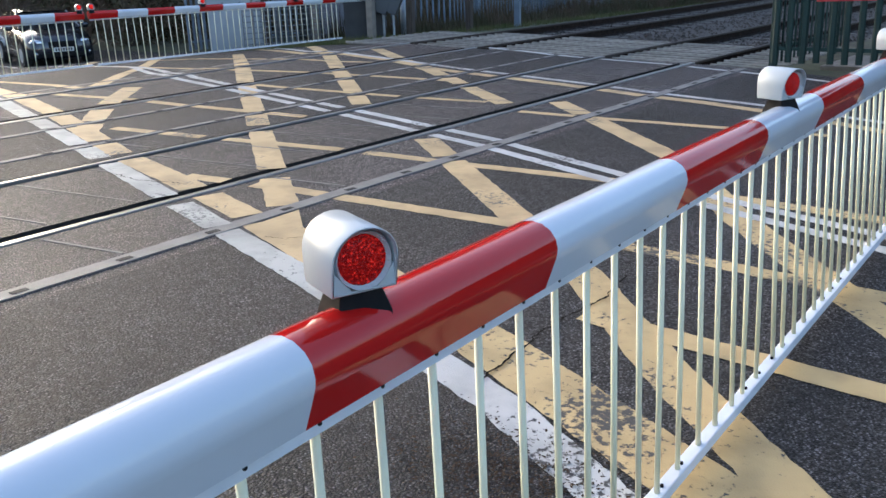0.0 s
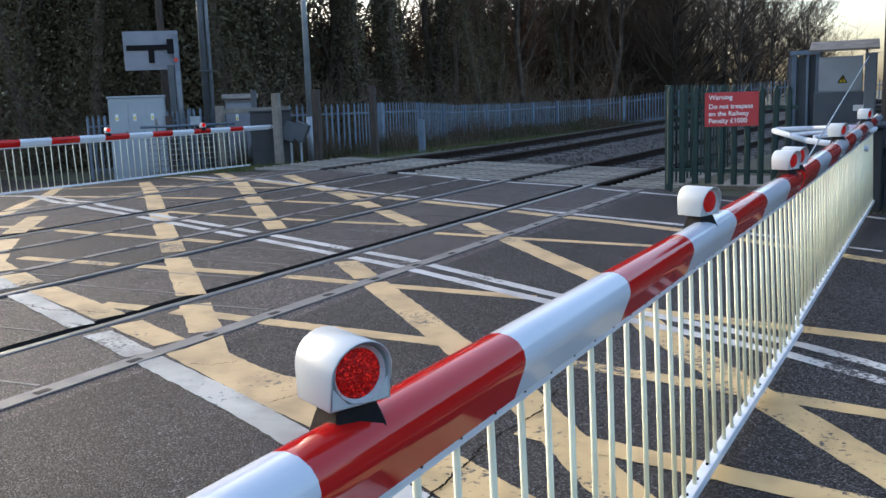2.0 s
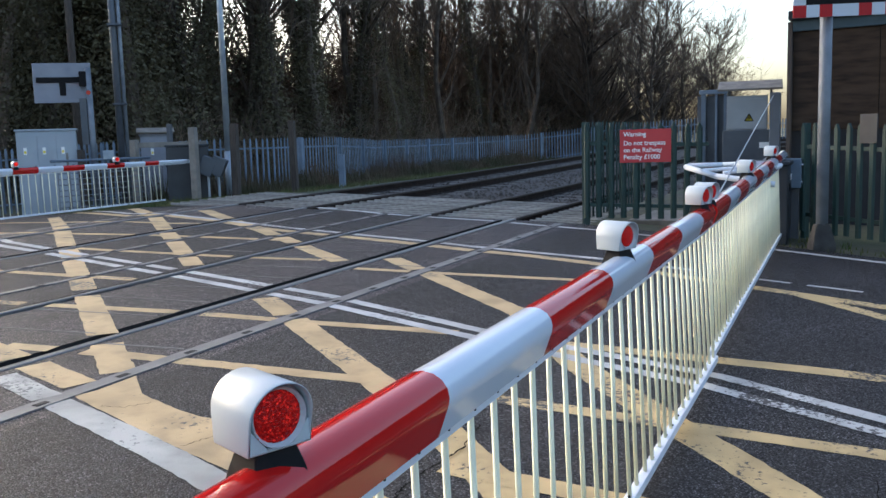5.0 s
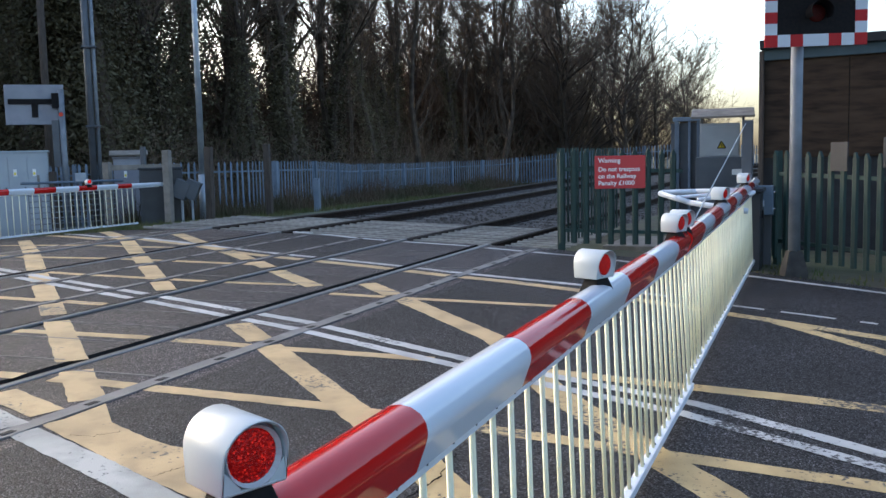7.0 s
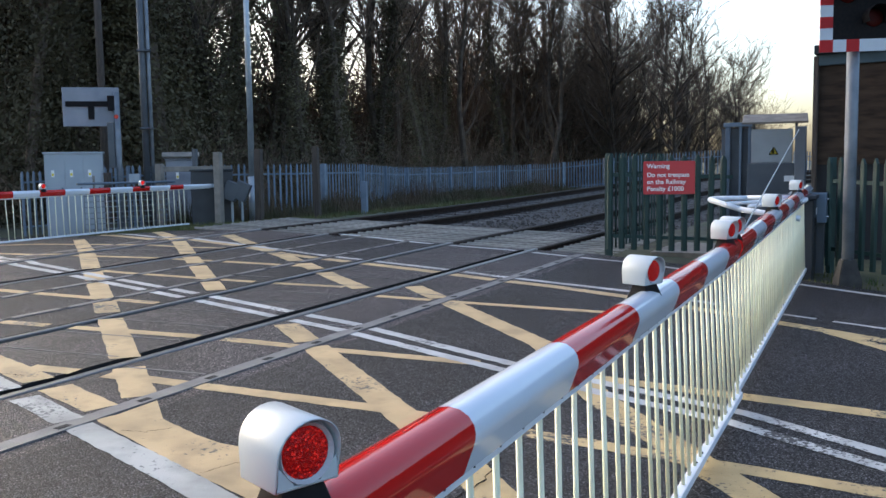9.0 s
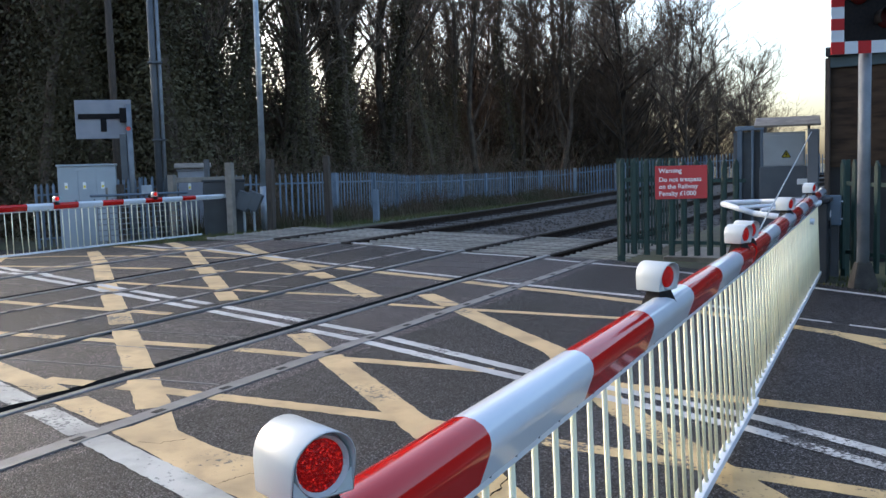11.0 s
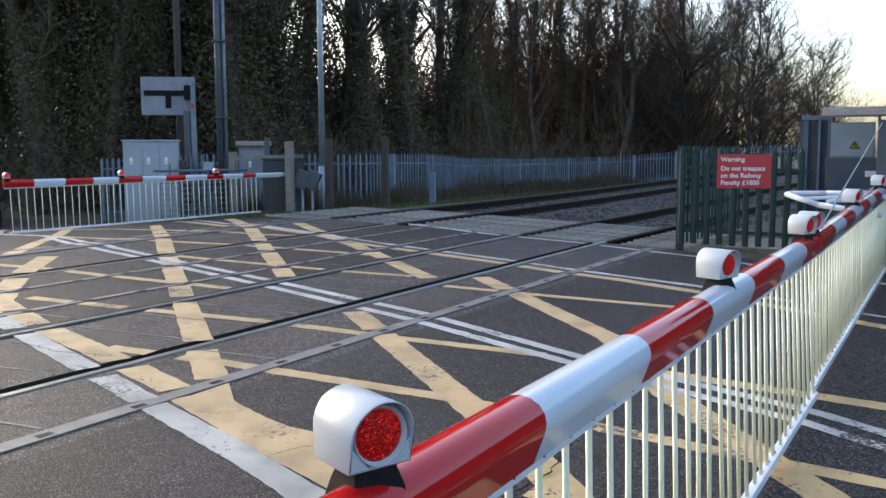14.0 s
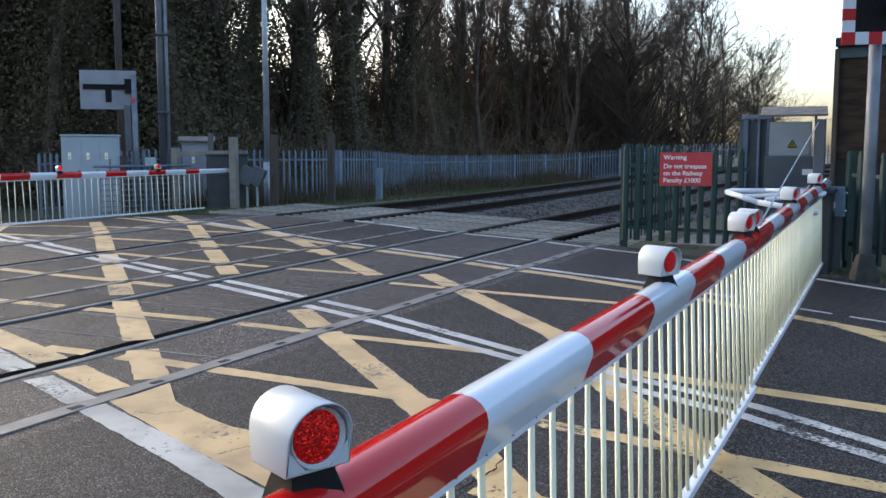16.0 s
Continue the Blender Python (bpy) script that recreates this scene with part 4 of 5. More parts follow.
palisade([(-21.35, 16.3), (-18.9, 19.0)], 1.78, 0.15, 0.075, BLUE_STEEL, "weathered blue-grey steel palisade fence behind cabinets", "railway fences")
palisade([(-3.82, 12.42), (-2.2, 12.86)], 1.45, 0.172, 0.085, GREEN, "dark green steel palisade fence panel beside the tracks", "green fences", post_every=1.68, lift=0.10, thick=0.09)
palisade([(-3.82, 12.55), (-3.78, 15.6)], 1.45, 0.172, 0.062, GREEN, "dark green steel palisade fence running along the tracks", "green fences", lift=0.08, thick=0.08)
palisade([(-0.95, 12.5), (1.2, 11.0), (4.6, 8.9), (7.5, 7.4)], 1.45, 0.165, 0.085, GREEN, "dark green steel palisade fence in front of a boarded building", "green fences", lift=0.06, thick=0.07)

# concrete slab behind the green fence, and the verge by the signal
bm = bmesh.new()
box(bm, -2.75, 13.9, gz(-2.75, 13.5) - 0.10, 1.3, 1.7, 0.14, 0.01)
tagged(part("concrete_slab", bm, CONCRETE), "pale concrete slab behind the green fence", "slab", kind="structure")


def post(name, x, y, h, w, material, label, category, round_=False, lean=0.0):
    bm = bmesh.new()
    if round_:
        rod(bm, (0, 0, -0.1), (0, 0, h), w / 2, w / 2 * 0.85, n=16)
    else:
        box(bm, 0, 0, -0.1, w, w, h + 0.1, w * 0.08)
        bm.verts.ensure_lookup_table()
    ob = part(name, bm, material, smooth=round_)
    ob.matrix_world = pose(x, y, gz(x, y), 0, lean, 12)
    return tagged(ob, label, category)


post("timber_post", -14.10, 17.30, 1.76, 0.17, BROWN, "dark weathered timber post beside the tracks", "post", lean=0.6)
post("timber_post", -13.70, 19.15, 1.80, 0.15, BROWN, "dark weathered timber post in rough grass", "post", lean=-0.8)
post("concrete_post", -14.72, 16.58, 1.74, 0.17, CONCRETE, "weathered concrete post beside the barrier machine", "post")
post("concrete_post", -16.72, 16.70, 1.62, 0.17, CONCRETE, "weathered concrete post behind the barrier", "post")
post("timber_post", -17.95, 16.15, 1.5, 0.14, BROWN, "dark weathered timber post behind the barrier", "post")
post("concrete_post", -18.25, 15.98, 1.45, 0.12, CONCRETE, "weathered concrete post behind the barrier", "post")
post("steel_post", -16.15, 17.35, 1.95, 0.11, DARKBOX, "dark grey square steel post beside a cabinet", "post")
bm = bmesh.new()
box(bm, 0, 0, 0, 1.75, 0.07, 0.13, 0.008)
ob = part("fence_board", bm, CONCRETE)
ob.matrix_world = pose(-16.12, 17.32, gz(-16.12, 17.32) + 1.38, 0, 0, 45)
tagged(ob, "weathered grey board between posts by the cabinet", "board")
post("marker_post", -13.25, 20.7, 0.85, 0.15, BLUE_STEEL, "short blue-grey steel location post in grass", "post")


def lamp_column(x, y, h, r, label):
    root = empty("lamp_column", pose(x, y, gz(x, y)), label, "lamp column")
    bm = bmesh.new()
    rod(bm, (0, 0, -0.1), (0, 0, 1.15), r, n=16)
    part("base_section", bm, GALV, root, smooth=True)
    bm = bmesh.new()
    rod(bm, (0, 0, 1.15), (0, 0, h), r * 0.78, r * 0.55, n=16)
    part("shaft", bm, GALV, root, smooth=True)
    return root


lamp_column(-14.93, 18.07, 8.0, 0.105, "slim grey galvanised lamp column on the verge")
tp = empty("signal_column", pose(-17.85, 17.45, gz(-17.85, 17.45)), "tall grey double steel column behind the barrier", "column")
for dx, w, mt in ((-0.035, 0.18, DARKBOX), (0.075, 0.10, GALV_DARK)):
    bm = bmesh.new()
    rod(bm, (dx, dx, -0.1), (dx, dx, 8.5), w / 2, n=14)
    part("tube", bm, mt, tp, smooth=True)
for z in (2.6, 4.6, 6.6):
    bm = bmesh.new()
    box(bm, 0, 0, z, 0.36, 0.34, 0.05, 0.01, Matrix.Rotation(radians(45), 4, "Z"))
    part("clamp", bm, DARKBOX, tp)
post("telegraph_pole", -20.9, 18.75, 9.5, 0.22, BROWN, "dark timber telegraph pole among trees", "pole", True)


def sign_back():
    root = empty("road_signal", pose(-17.97, 16.57, gz(-18.1, 16.42) + 0.08, 0, 0, 42), "back of a grey road signal board on a galvanised post", "road signal")
    bm = bmesh.new()
    rod(bm, (0, 0, -0.1), (0, 0, 3.45), 0.075, n=16)
    part("pole", bm, GALV_DARK, root, smooth=True)
    bm = bmesh.new()
    box(bm, -0.62, 0.14, 2.60, 1.36, 0.03, 0.98, 0.012)
    part("board", bm, SIGN_BACK, root, "plain grey board back")
    bm = bmesh.new()
    box(bm, -0.62, 0.10, 3.10, 1.20, 0.05, 0.13, 0.005)
    part("cross_bar", bm, BLACK, root, "black mounting bar")
    bm = bmesh.new()
    box(bm, -0.62, 0.10, 2.78, 0.14, 0.05, 0.34, 0.005)
    part("drop_bar", bm, BLACK, root, "black mounting bar")
    bm = bmesh.new()
    box(bm, -0.1, 0.05, 3.0, 0.22, 0.22, 0.36, 0.01)
    part("mounting_box", bm, BLACK, root)
    bm = bmesh.new()
    rod(bm, (0.0, -0.10, 2.83), (0.0, -0.20, 2.83), 0.045, 0.055, n=14)
    part("bell", bm, RED_GLOSS, root, "small red warning sounder")
    bm = bmesh.new()
    box(bm, -0.16, 0.02, 1.55, 0.16, 0.14, 1.15, 0.01)
    part("cable_box", bm, DARKBOX, root)
    return root


sign_back()


def cabinet(x, y, turn, w, d, h, material, label, doors=2, roof=0.0, labels=True):
    root = empty("equipment_cabinet", pose(x, y, gz(x, y), 0, 0, turn), label, "cabinet", "equipment cabinets")
    bm = bmesh.new()
    box(bm, 0, 0, -0.1, w, d, h + 0.1, 0.012)
    part("body", bm, material, root)
    bm = bmesh.new()
    box(bm, 0, 0, h, w + 0.06, d + 0.06, 0.05, 0.012)
    part("roof", bm, material, root)
    dw = (w - 0.08) / doors
    for i in range(doors):
        cx = -w / 2 + 0.04 + dw * (i + 0.5)
        bm = bmesh.new()
        box(bm, cx, -d / 2 - 0.008, 0.15, dw - 0.02, 0.016, h - 0.25, 0.004)
        door = part("door", bm, material, root)
        bm = bmesh.new()
        box(bm, cx + dw * 0.34, -d / 2 - 0.026, h * 0.52, 0.025, 0.02, 0.14, 0.004)
        part("handle", bm, BLACK, door, "dark handle")
        if labels:
            bm = bmesh.new()
            box(bm, cx - dw * 0.15, -d / 2 - 0.020, h * 0.72, 0.075, 0.006, 0.17)
            lab = part("warning_label", bm, SIGN_WHITE, door, "white label")
            bm = bmesh.new()
            box(bm, cx - dw * 0.15, -d / 2 - 0.0245, h * 0.735, 0.05, 0.004, 0.06)
            part("symbol", bm, YELLOW_LABEL, lab, "yellow warning symbol")
    return root


cabinet(-18.75, 15.85, 46, 1.36, 0.62, 2.03, CABINET, "large light grey steel equipment cabinet behind the barrier", 3)
cabinet(-17.38, 18.14, 44, 0.78, 0.5, 1.76, SIGN_BACK, "grey steel cabinet behind concrete posts", 1)
bm = bmesh.new()
for sy in (-1, 1):
    box(bm, 0, 0, 0, 0.95, 0.42, 0.035, 0.006, Matrix.Translation((0, sy * 0.19, 1.835)) @ Matrix.Rotation(radians(-sy * 16), 4, "X"))
for sx in (-0.36, 0.36):
    for sy in (-0.22, 0.22):
        rod(bm, (sx, sy, 1.70), (sx, sy, 1.83), 0.025, n=8)
ob = part("cabinet_canopy", bm, CONCRETE)
ob.matrix_world = pose(-17.38, 18.14, gz(-17.38, 18.14) + 0.05, 0, 0, 44)
tagged(ob, "pale weathered pitched canopy over a grey cabinet", "canopy")

# metal hurdle and bags behind the far skirt
hur = empty("steel_hurdle", pose(-16.6, 15.6, gz(-16.6, 15.6), 0, 0, 70), "grey steel mesh hurdle behind the barrier", "hurdle")
for i in range(8):
    bm = bmesh.new()
    rod(bm, (-1.1, 0, 0.10 + 0.13 * i), (1.1, 0, 0.10 + 0.13 * i), 0.012, n=6)
    part("wire", bm, GALV_DARK, hur)
for i in range(9):
    bm = bmesh.new()
    rod(bm, (-1.1 + 0.275 * i, 0, 0.0), (-1.1 + 0.275 * i, 0, 1.05), 0.012, n=6)
    part("upright", bm, GALV_DARK, hur)
bm = bmesh.new()
rod(bm, (-1.25, 0, 1.17), (1.15, 0, 1.17), 0.03, n=10)
part("top_tube", bm, BLUE_STEEL, hur, "blue-grey steel top tube")
bm = bmesh.new()
box(bm, 0.1, -0.04, 1.18, 0.26, 0.012, 0.20, 0.003)
part("sign_plate", bm, GALV, hur, "small grey sign plate")
# tilted telephone and control boxes by the far machine
for x, y, z, rx, lab in ((-14.62, 16.92, 0.80, 24, "dark grey tilted control box beside the far machine"), (-14.42, 17.05, 0.78, 24, "grey tilted telephone box beside the far machine")):
    bm = bmesh.new()
    box(bm, 0, 0, -0.22, 0.34, 0.30, 0.44, 0.015)
    ob = part("control_box", bm, DARKBOX)
    ob.matrix_world = pose(x, y, gz(x, y) + z, 0, rx, 30)
    tagged(ob, lab, "control box")
    bm = bmesh.new()
    rod(bm, (x, y, gz(x, y) - 0.05), (x, y, gz(x, y) + z - 0.1), 0.03, n=10)
    tagged(part("box_post", bm, GALV), "short steel post under a control box", "post")

# ---- warning sign on the green fence ----
sm = Matrix.Translation((-3.03, 12.63, gz(-3.03, 12.63) + 1.125)) @ Matrix.Rotation(math.atan2(0.44, 1.62), 4, "Z") @ Matrix.Rotation(radians(90), 4, "X")
warn = empty("warning_sign", sm, "red warning sign with white writing on the green fence", "sign")
bm = bmesh.new()
box(bm, 0, 0, 0.030, 0.70, 0.46, 0.012, 0.003)
part("board", bm, SIGN_RED, warn)
for text, x, y, size in (("Warning", -0.30, 0.135, 0.088), ("Do not trespass", -0.30, 0.012, 0.088), ("on the Railway", -0.30, -0.085, 0.088), ("Penalty £1000", -0.30, -0.182, 0.088)):
    writing("lettering", text, size, Matrix.Translation((x, y, 0.0425)), SIGN_WHITE, warn, "white lettering")

# ---- road signal ----
BORDER_RED = mat("red_reflective_sheet", (0.40, 0.012, 0.014), (0.35, 0.010, 0.012), 0.5, scale=4, spec=0.25)
BORDER_WHITE = mat("white_reflective_sheet", (0.55, 0.57, 0.62), (0.50, 0.52, 0.56), 0.5, scale=4, spec=0.25)
wig = empty("road_signal", pose(-0.64, 11.36, gz(-0.64, 11.36), 0, 0, 20), "road signal with red and white bordered black board on steel post", "road signal")
bm = bmesh.new()
rod(bm, (0, 0, -0.1), (0, 0, 3.5), 0.068, n=20)
part("pole", bm, GALV_DARK, wig, smooth=True)
bm = bmesh.new()
vs = [[bm.verts.new((x * w, y * w, h)) for x, y in ((-1, -1), (1, -1), (1, 1), (-1, 1))] for h, w in ((-0.1, 0.135), (0.05, 0.13), (0.30, 0.074))]
for r0, r1 in zip(vs, vs[1:]):
    for j in range(4):
        bm.faces.new((r0[j], r0[(j + 1) % 4], r1[(j + 1) % 4], r1[j]))
bm.faces.new(vs[-1])
bmesh.ops.bevel(bm, geom=list(bm.edges), offset=0.01, segments=2, affect="EDGES")
part("footing", bm, FOOTING, wig, "tapered dark concrete footing")
BX0, BX1, BZ0, BZ1, BT = -0.40, 0.73, 2.655, 3.82, 0.135
bm = bmesh.new()
box(bm, (BX0 + BX1) / 2, -0.12, BZ0 + BT, BX1 - BX0 - 2 * BT, 0.03, BZ1 - BZ0 - 2 * BT)
part("backing_board", bm, BLACK, wig, "matt black backing board")
for z in (BZ0, BZ1 - BT):
    for i in range(8):
        w = (BX1 - BX0) / 8
        bm = bmesh.new()
        box(bm, BX0 + w * (i + 0.5), -0.125, z, w, 0.03, BT)
        part("border_block", bm, BORDER_RED if i % 2 == (0 if i < 4 else 1) or i in (0, 7) else BORDER_WHITE, wig)
for x in (BX0 + BT / 2, BX1 - BT / 2):
    for i in range(7):
        h_ = (BZ1 - BZ0 - 2 * BT) / 7
        bm = bmesh.new()
        box(bm, x, -0.125, BZ0 + BT + h_ * i, BT, 0.03, h_)
        part("border_block", bm, BORDER_WHITE if i % 2 == 0 else BORDER_RED, wig)
SIGNAL_RED = lens_mat("lit_signal_lens", (0.6, 0.02, 0.01), (0.7, 0.03, 0.01), 6.0)
DARK_LENS = lens_mat("unlit_signal_lens", (0.05, 0.006, 0.005), (0.07, 0.008, 0.006), 0.0)
for x, zc, mt in ((0.17, 3.02, DARK_LENS), (0.45, 3.29, SIGNAL_RED), (-0.11, 3.29, DARK_LENS)):
    bm = bmesh.new()
    mtx = Matrix.Translation((x, -0.14, zc)) @ Matrix.Rotation(radians(90), 4, "X")
    bmesh.ops.create_uvsphere(bm, u_segments=24, v_segments=10, radius=0.10, matrix=mtx @ Matrix.Diagonal((1, 1, 0.25, 1)))
    part("signal_lens", bm, mt, wig, "round red signal lens", True)
    bm = bmesh.new()
    n_ = 18
    for i in range(n_):
        a0, a1 = radians(-30 + 240 * i / n_), radians(-30 + 240 * (i + 1) / n_)
        q = [bm.verts.new((x + r * math.cos(a), yy, zc + r * math.sin(a))) for a in (a0, a1) for r, yy in ((0.125, -0.13), (0.125, -0.36), (0.119, -0.36), (0.119, -0.13))]
        for j in range(3):
            bm.faces.new((q[j], q[j + 1], q[j + 5], q[j + 4]))
    part("visor", bm, BLACK, wig, "black signal visor")

# ---- cabinets by the near machine ----
ec = empty("relay_cabinet", pose(-1.98, 15.35, gz(-1.98, 15.3), 0, 0, 7), "silver relay cabinet with pitched roof on a dark grey base", "cabinet")
bm = bmesh.new()
box(bm, 0, 0.05, -0.1, 0.86, 0.60, 1.43, 0.01)
part("lower_cabinet", bm, DARKBOX, ec)
bm = bmesh.new()
box(bm, -0.06, 0.05, 1.33, 0.62, 0.5, 0.54, 0.008)
up_ = part("upper_cabinet", bm, SILVER, ec, "silver upper cabinet")
bm = bmesh.new()
box(bm, -0.06, -0.206, 1.35, 0.57, 0.012, 0.47, 0.003)
part("door", bm, SILVER, up_)
bm = bmesh.new()
vs = [bm.verts.new(p) for p in ((-0.065, 0, 0), (0.065, 0, 0), (0, 0, 0.112))]
bm.faces.new(vs)
bmesh.ops.extrude_face_region(bm, geom=list(bm.faces))
tri = part("hazard_triangle", bm, YELLOW_LABEL, up_, "yellow electrical hazard triangle")
tri.location = (-0.03, -0.216, 1.47)
bm = bmesh.new()
for p, q in (((-0.065, 0), (0.065, 0)), ((0.065, 0), (0, 0.112)), ((0, 0.112), (-0.065, 0))):
    rod(bm, (p[0], -0.002, p[1]), (q[0], -0.002, q[1]), 0.007, n=5)
for p, q in (((0.011, 0.08), (-0.013, 0.047)), ((-0.013, 0.047), (0.012, 0.045)), ((0.012, 0.045), (-0.007, 0.013))):
    rod(bm, (p[0], -0.002, p[1]), (q[0], -0.002, q[1]), 0.005, n=5)
part("triangle_border", bm, BLACK, tri, "black border and bolt")
bm = bmesh.new()
box(bm, 0, 0, 0, 0.98, 0.62, 0.035, 0.008, Matrix.Translation((-0.02, -0.02, 2.02)) @ Matrix.Rotation(radians(14), 4, "X"))
part("roof", bm, CONCRETE, ec, "pale sheet roof")
for sx in (-0.34, 0.30):
    bm = bmesh.new()
    rod(bm, (sx, -0.15, 1.85), (sx, -0.15, 2.02), 0.02, n=8)
    part("roof_strut", bm, DARKBOX, ec)
bm = bmesh.new()
box(bm, 0.22, -0.256, 1.04, 0.18, 0.006, 0.09)
part("data_plate", bm, SIGN_WHITE, ec, "white data plate")
# dark blue steel frame beside it
fr = empty("equipment_rack", pose(-2.72, 16.2, gz(-2.72, 16.2), 0, 0, 5), "dark blue steel frame beside the relay cabinet", "frame")
for x, w in ((-0.16, 0.08), (0.05, 0.04), (0.2, 0.05)):
    bm = bmesh.new()
    box(bm, x, 0, -0.1, w, 0.08, 2.08, 0.005)
    part("upright", bm, BLUE_STEEL, fr)
bm = bmesh.new()
box(bm, 0.02, 0, 1.93, 0.5, 0.14, 0.07, 0.005)
part("top_beam", bm, BLUE_STEEL, fr)
bm = bmesh.new()
box(bm, -0.02, 0.10, 0.1, 0.50, 0.10, 1.80, 0.005)
part("panel", bm, DARKBOX, fr)
# square post with the stay wire
bm = bmesh.new()
box(bm, 0, 0, -0.1, 0.13, 0.13, 1.94, 0.006)
ob = part("steel_post", bm, DARKBOX)
ob.matrix_world = pose(-1.30, 12.5, gz(-1.30, 12.5))
tagged(ob, "dark grey square steel post beside the barrier machine", "post")
bm = bmesh.new()
rod(bm, (-1.32, 12.45, gz(-1.3, 12.5) + 1.80), (*along(5.02), gz(*along(5.02)) + 1.04), 0.0055, n=6)
tagged(part("stay_wire", bm, GALV), "thin steel stay wire from a post to the boom", "wire")
jb = empty("junction_box", pose(-1.06, 12.40, gz(-1.06, 12.40)), "blue-grey steel junction box on a short post", "junction box")
bm = bmesh.new()
box(bm, 0, 0, 0.62, 0.20, 0.16, 0.38, 0.01)
part("box", bm, BLUE_STEEL, jb)
bm = bmesh.new()
box(bm, 0, 0.05, -0.1, 0.14, 0.08, 0.75, 0.005)
part("leg", bm, DARKBOX, jb)
for z in (0.70, 0.92):
    bm = bmesh.new()
    rod(bm, (0.10, -0.05, z), (0.125, -0.05, z), 0.012, n=8)
    part("bolt", bm, CHROME, jb)

# ---- boarded building ----
bd = empty("boarded_building", pose(-1.33, 14.45, 0.15, 0, 0, -4), "low building boarded with weathered brown plywood under faded blue fascia", "building")
bm = bmesh.new()
box(bm, 5.0, 2.5, -0.4, 9.96, 4.95, 3.30)
part("wall", bm, DARK_WALL, bd, "dark painted wall")
for i in range(9):
    bm = bmesh.new()
    box(bm, 0.61 + 1.222 * i, -0.012, 1.42, 1.212, 0.02, 1.44, 0.003)
    part("plywood_sheet", bm, PLY, bd, "weathered brown plywood sheet")
bm = bmesh.new()
box(bm, 5.02, -0.03, 2.86, 10.0, 0.08, 0.16, 0.006)
part("fascia", bm, FASCIA, bd, "faded blue-green fascia board")
bm = bmesh.new()
box(bm, 5.03, 2.45, 3.02, 10.06, 5.2, 0.13, 0.01)
part("roof", bm, DARK_WALL, bd, "dark flat roof edge")
bm = bmesh.new()
box(bm, 0.02, -0.05, -0.3, 0.07, 0.06, 3.3, 0.01)
part("downpipe", bm, BROWN, bd, "rusty brown downpipe")
for x, z, w in ((-0.18, 1.30, 0.23), (0.40, 1.36, 0.26)):
    bm = bmesh.new()
    box(bm, 0, 0, 0, w, 0.02, 0.35, 0.003)
    ob = part("sign_plate", bm, MACHINE)
    ob.matrix_world = pose(x, 12.0 - 0.7 * (x + 0.3), gz(x, 12.0) + z - 0.08, 0, 0, -34)
    tagged(ob, "blank grey metal plate fixed behind the green fence", "plate", "metal plates")


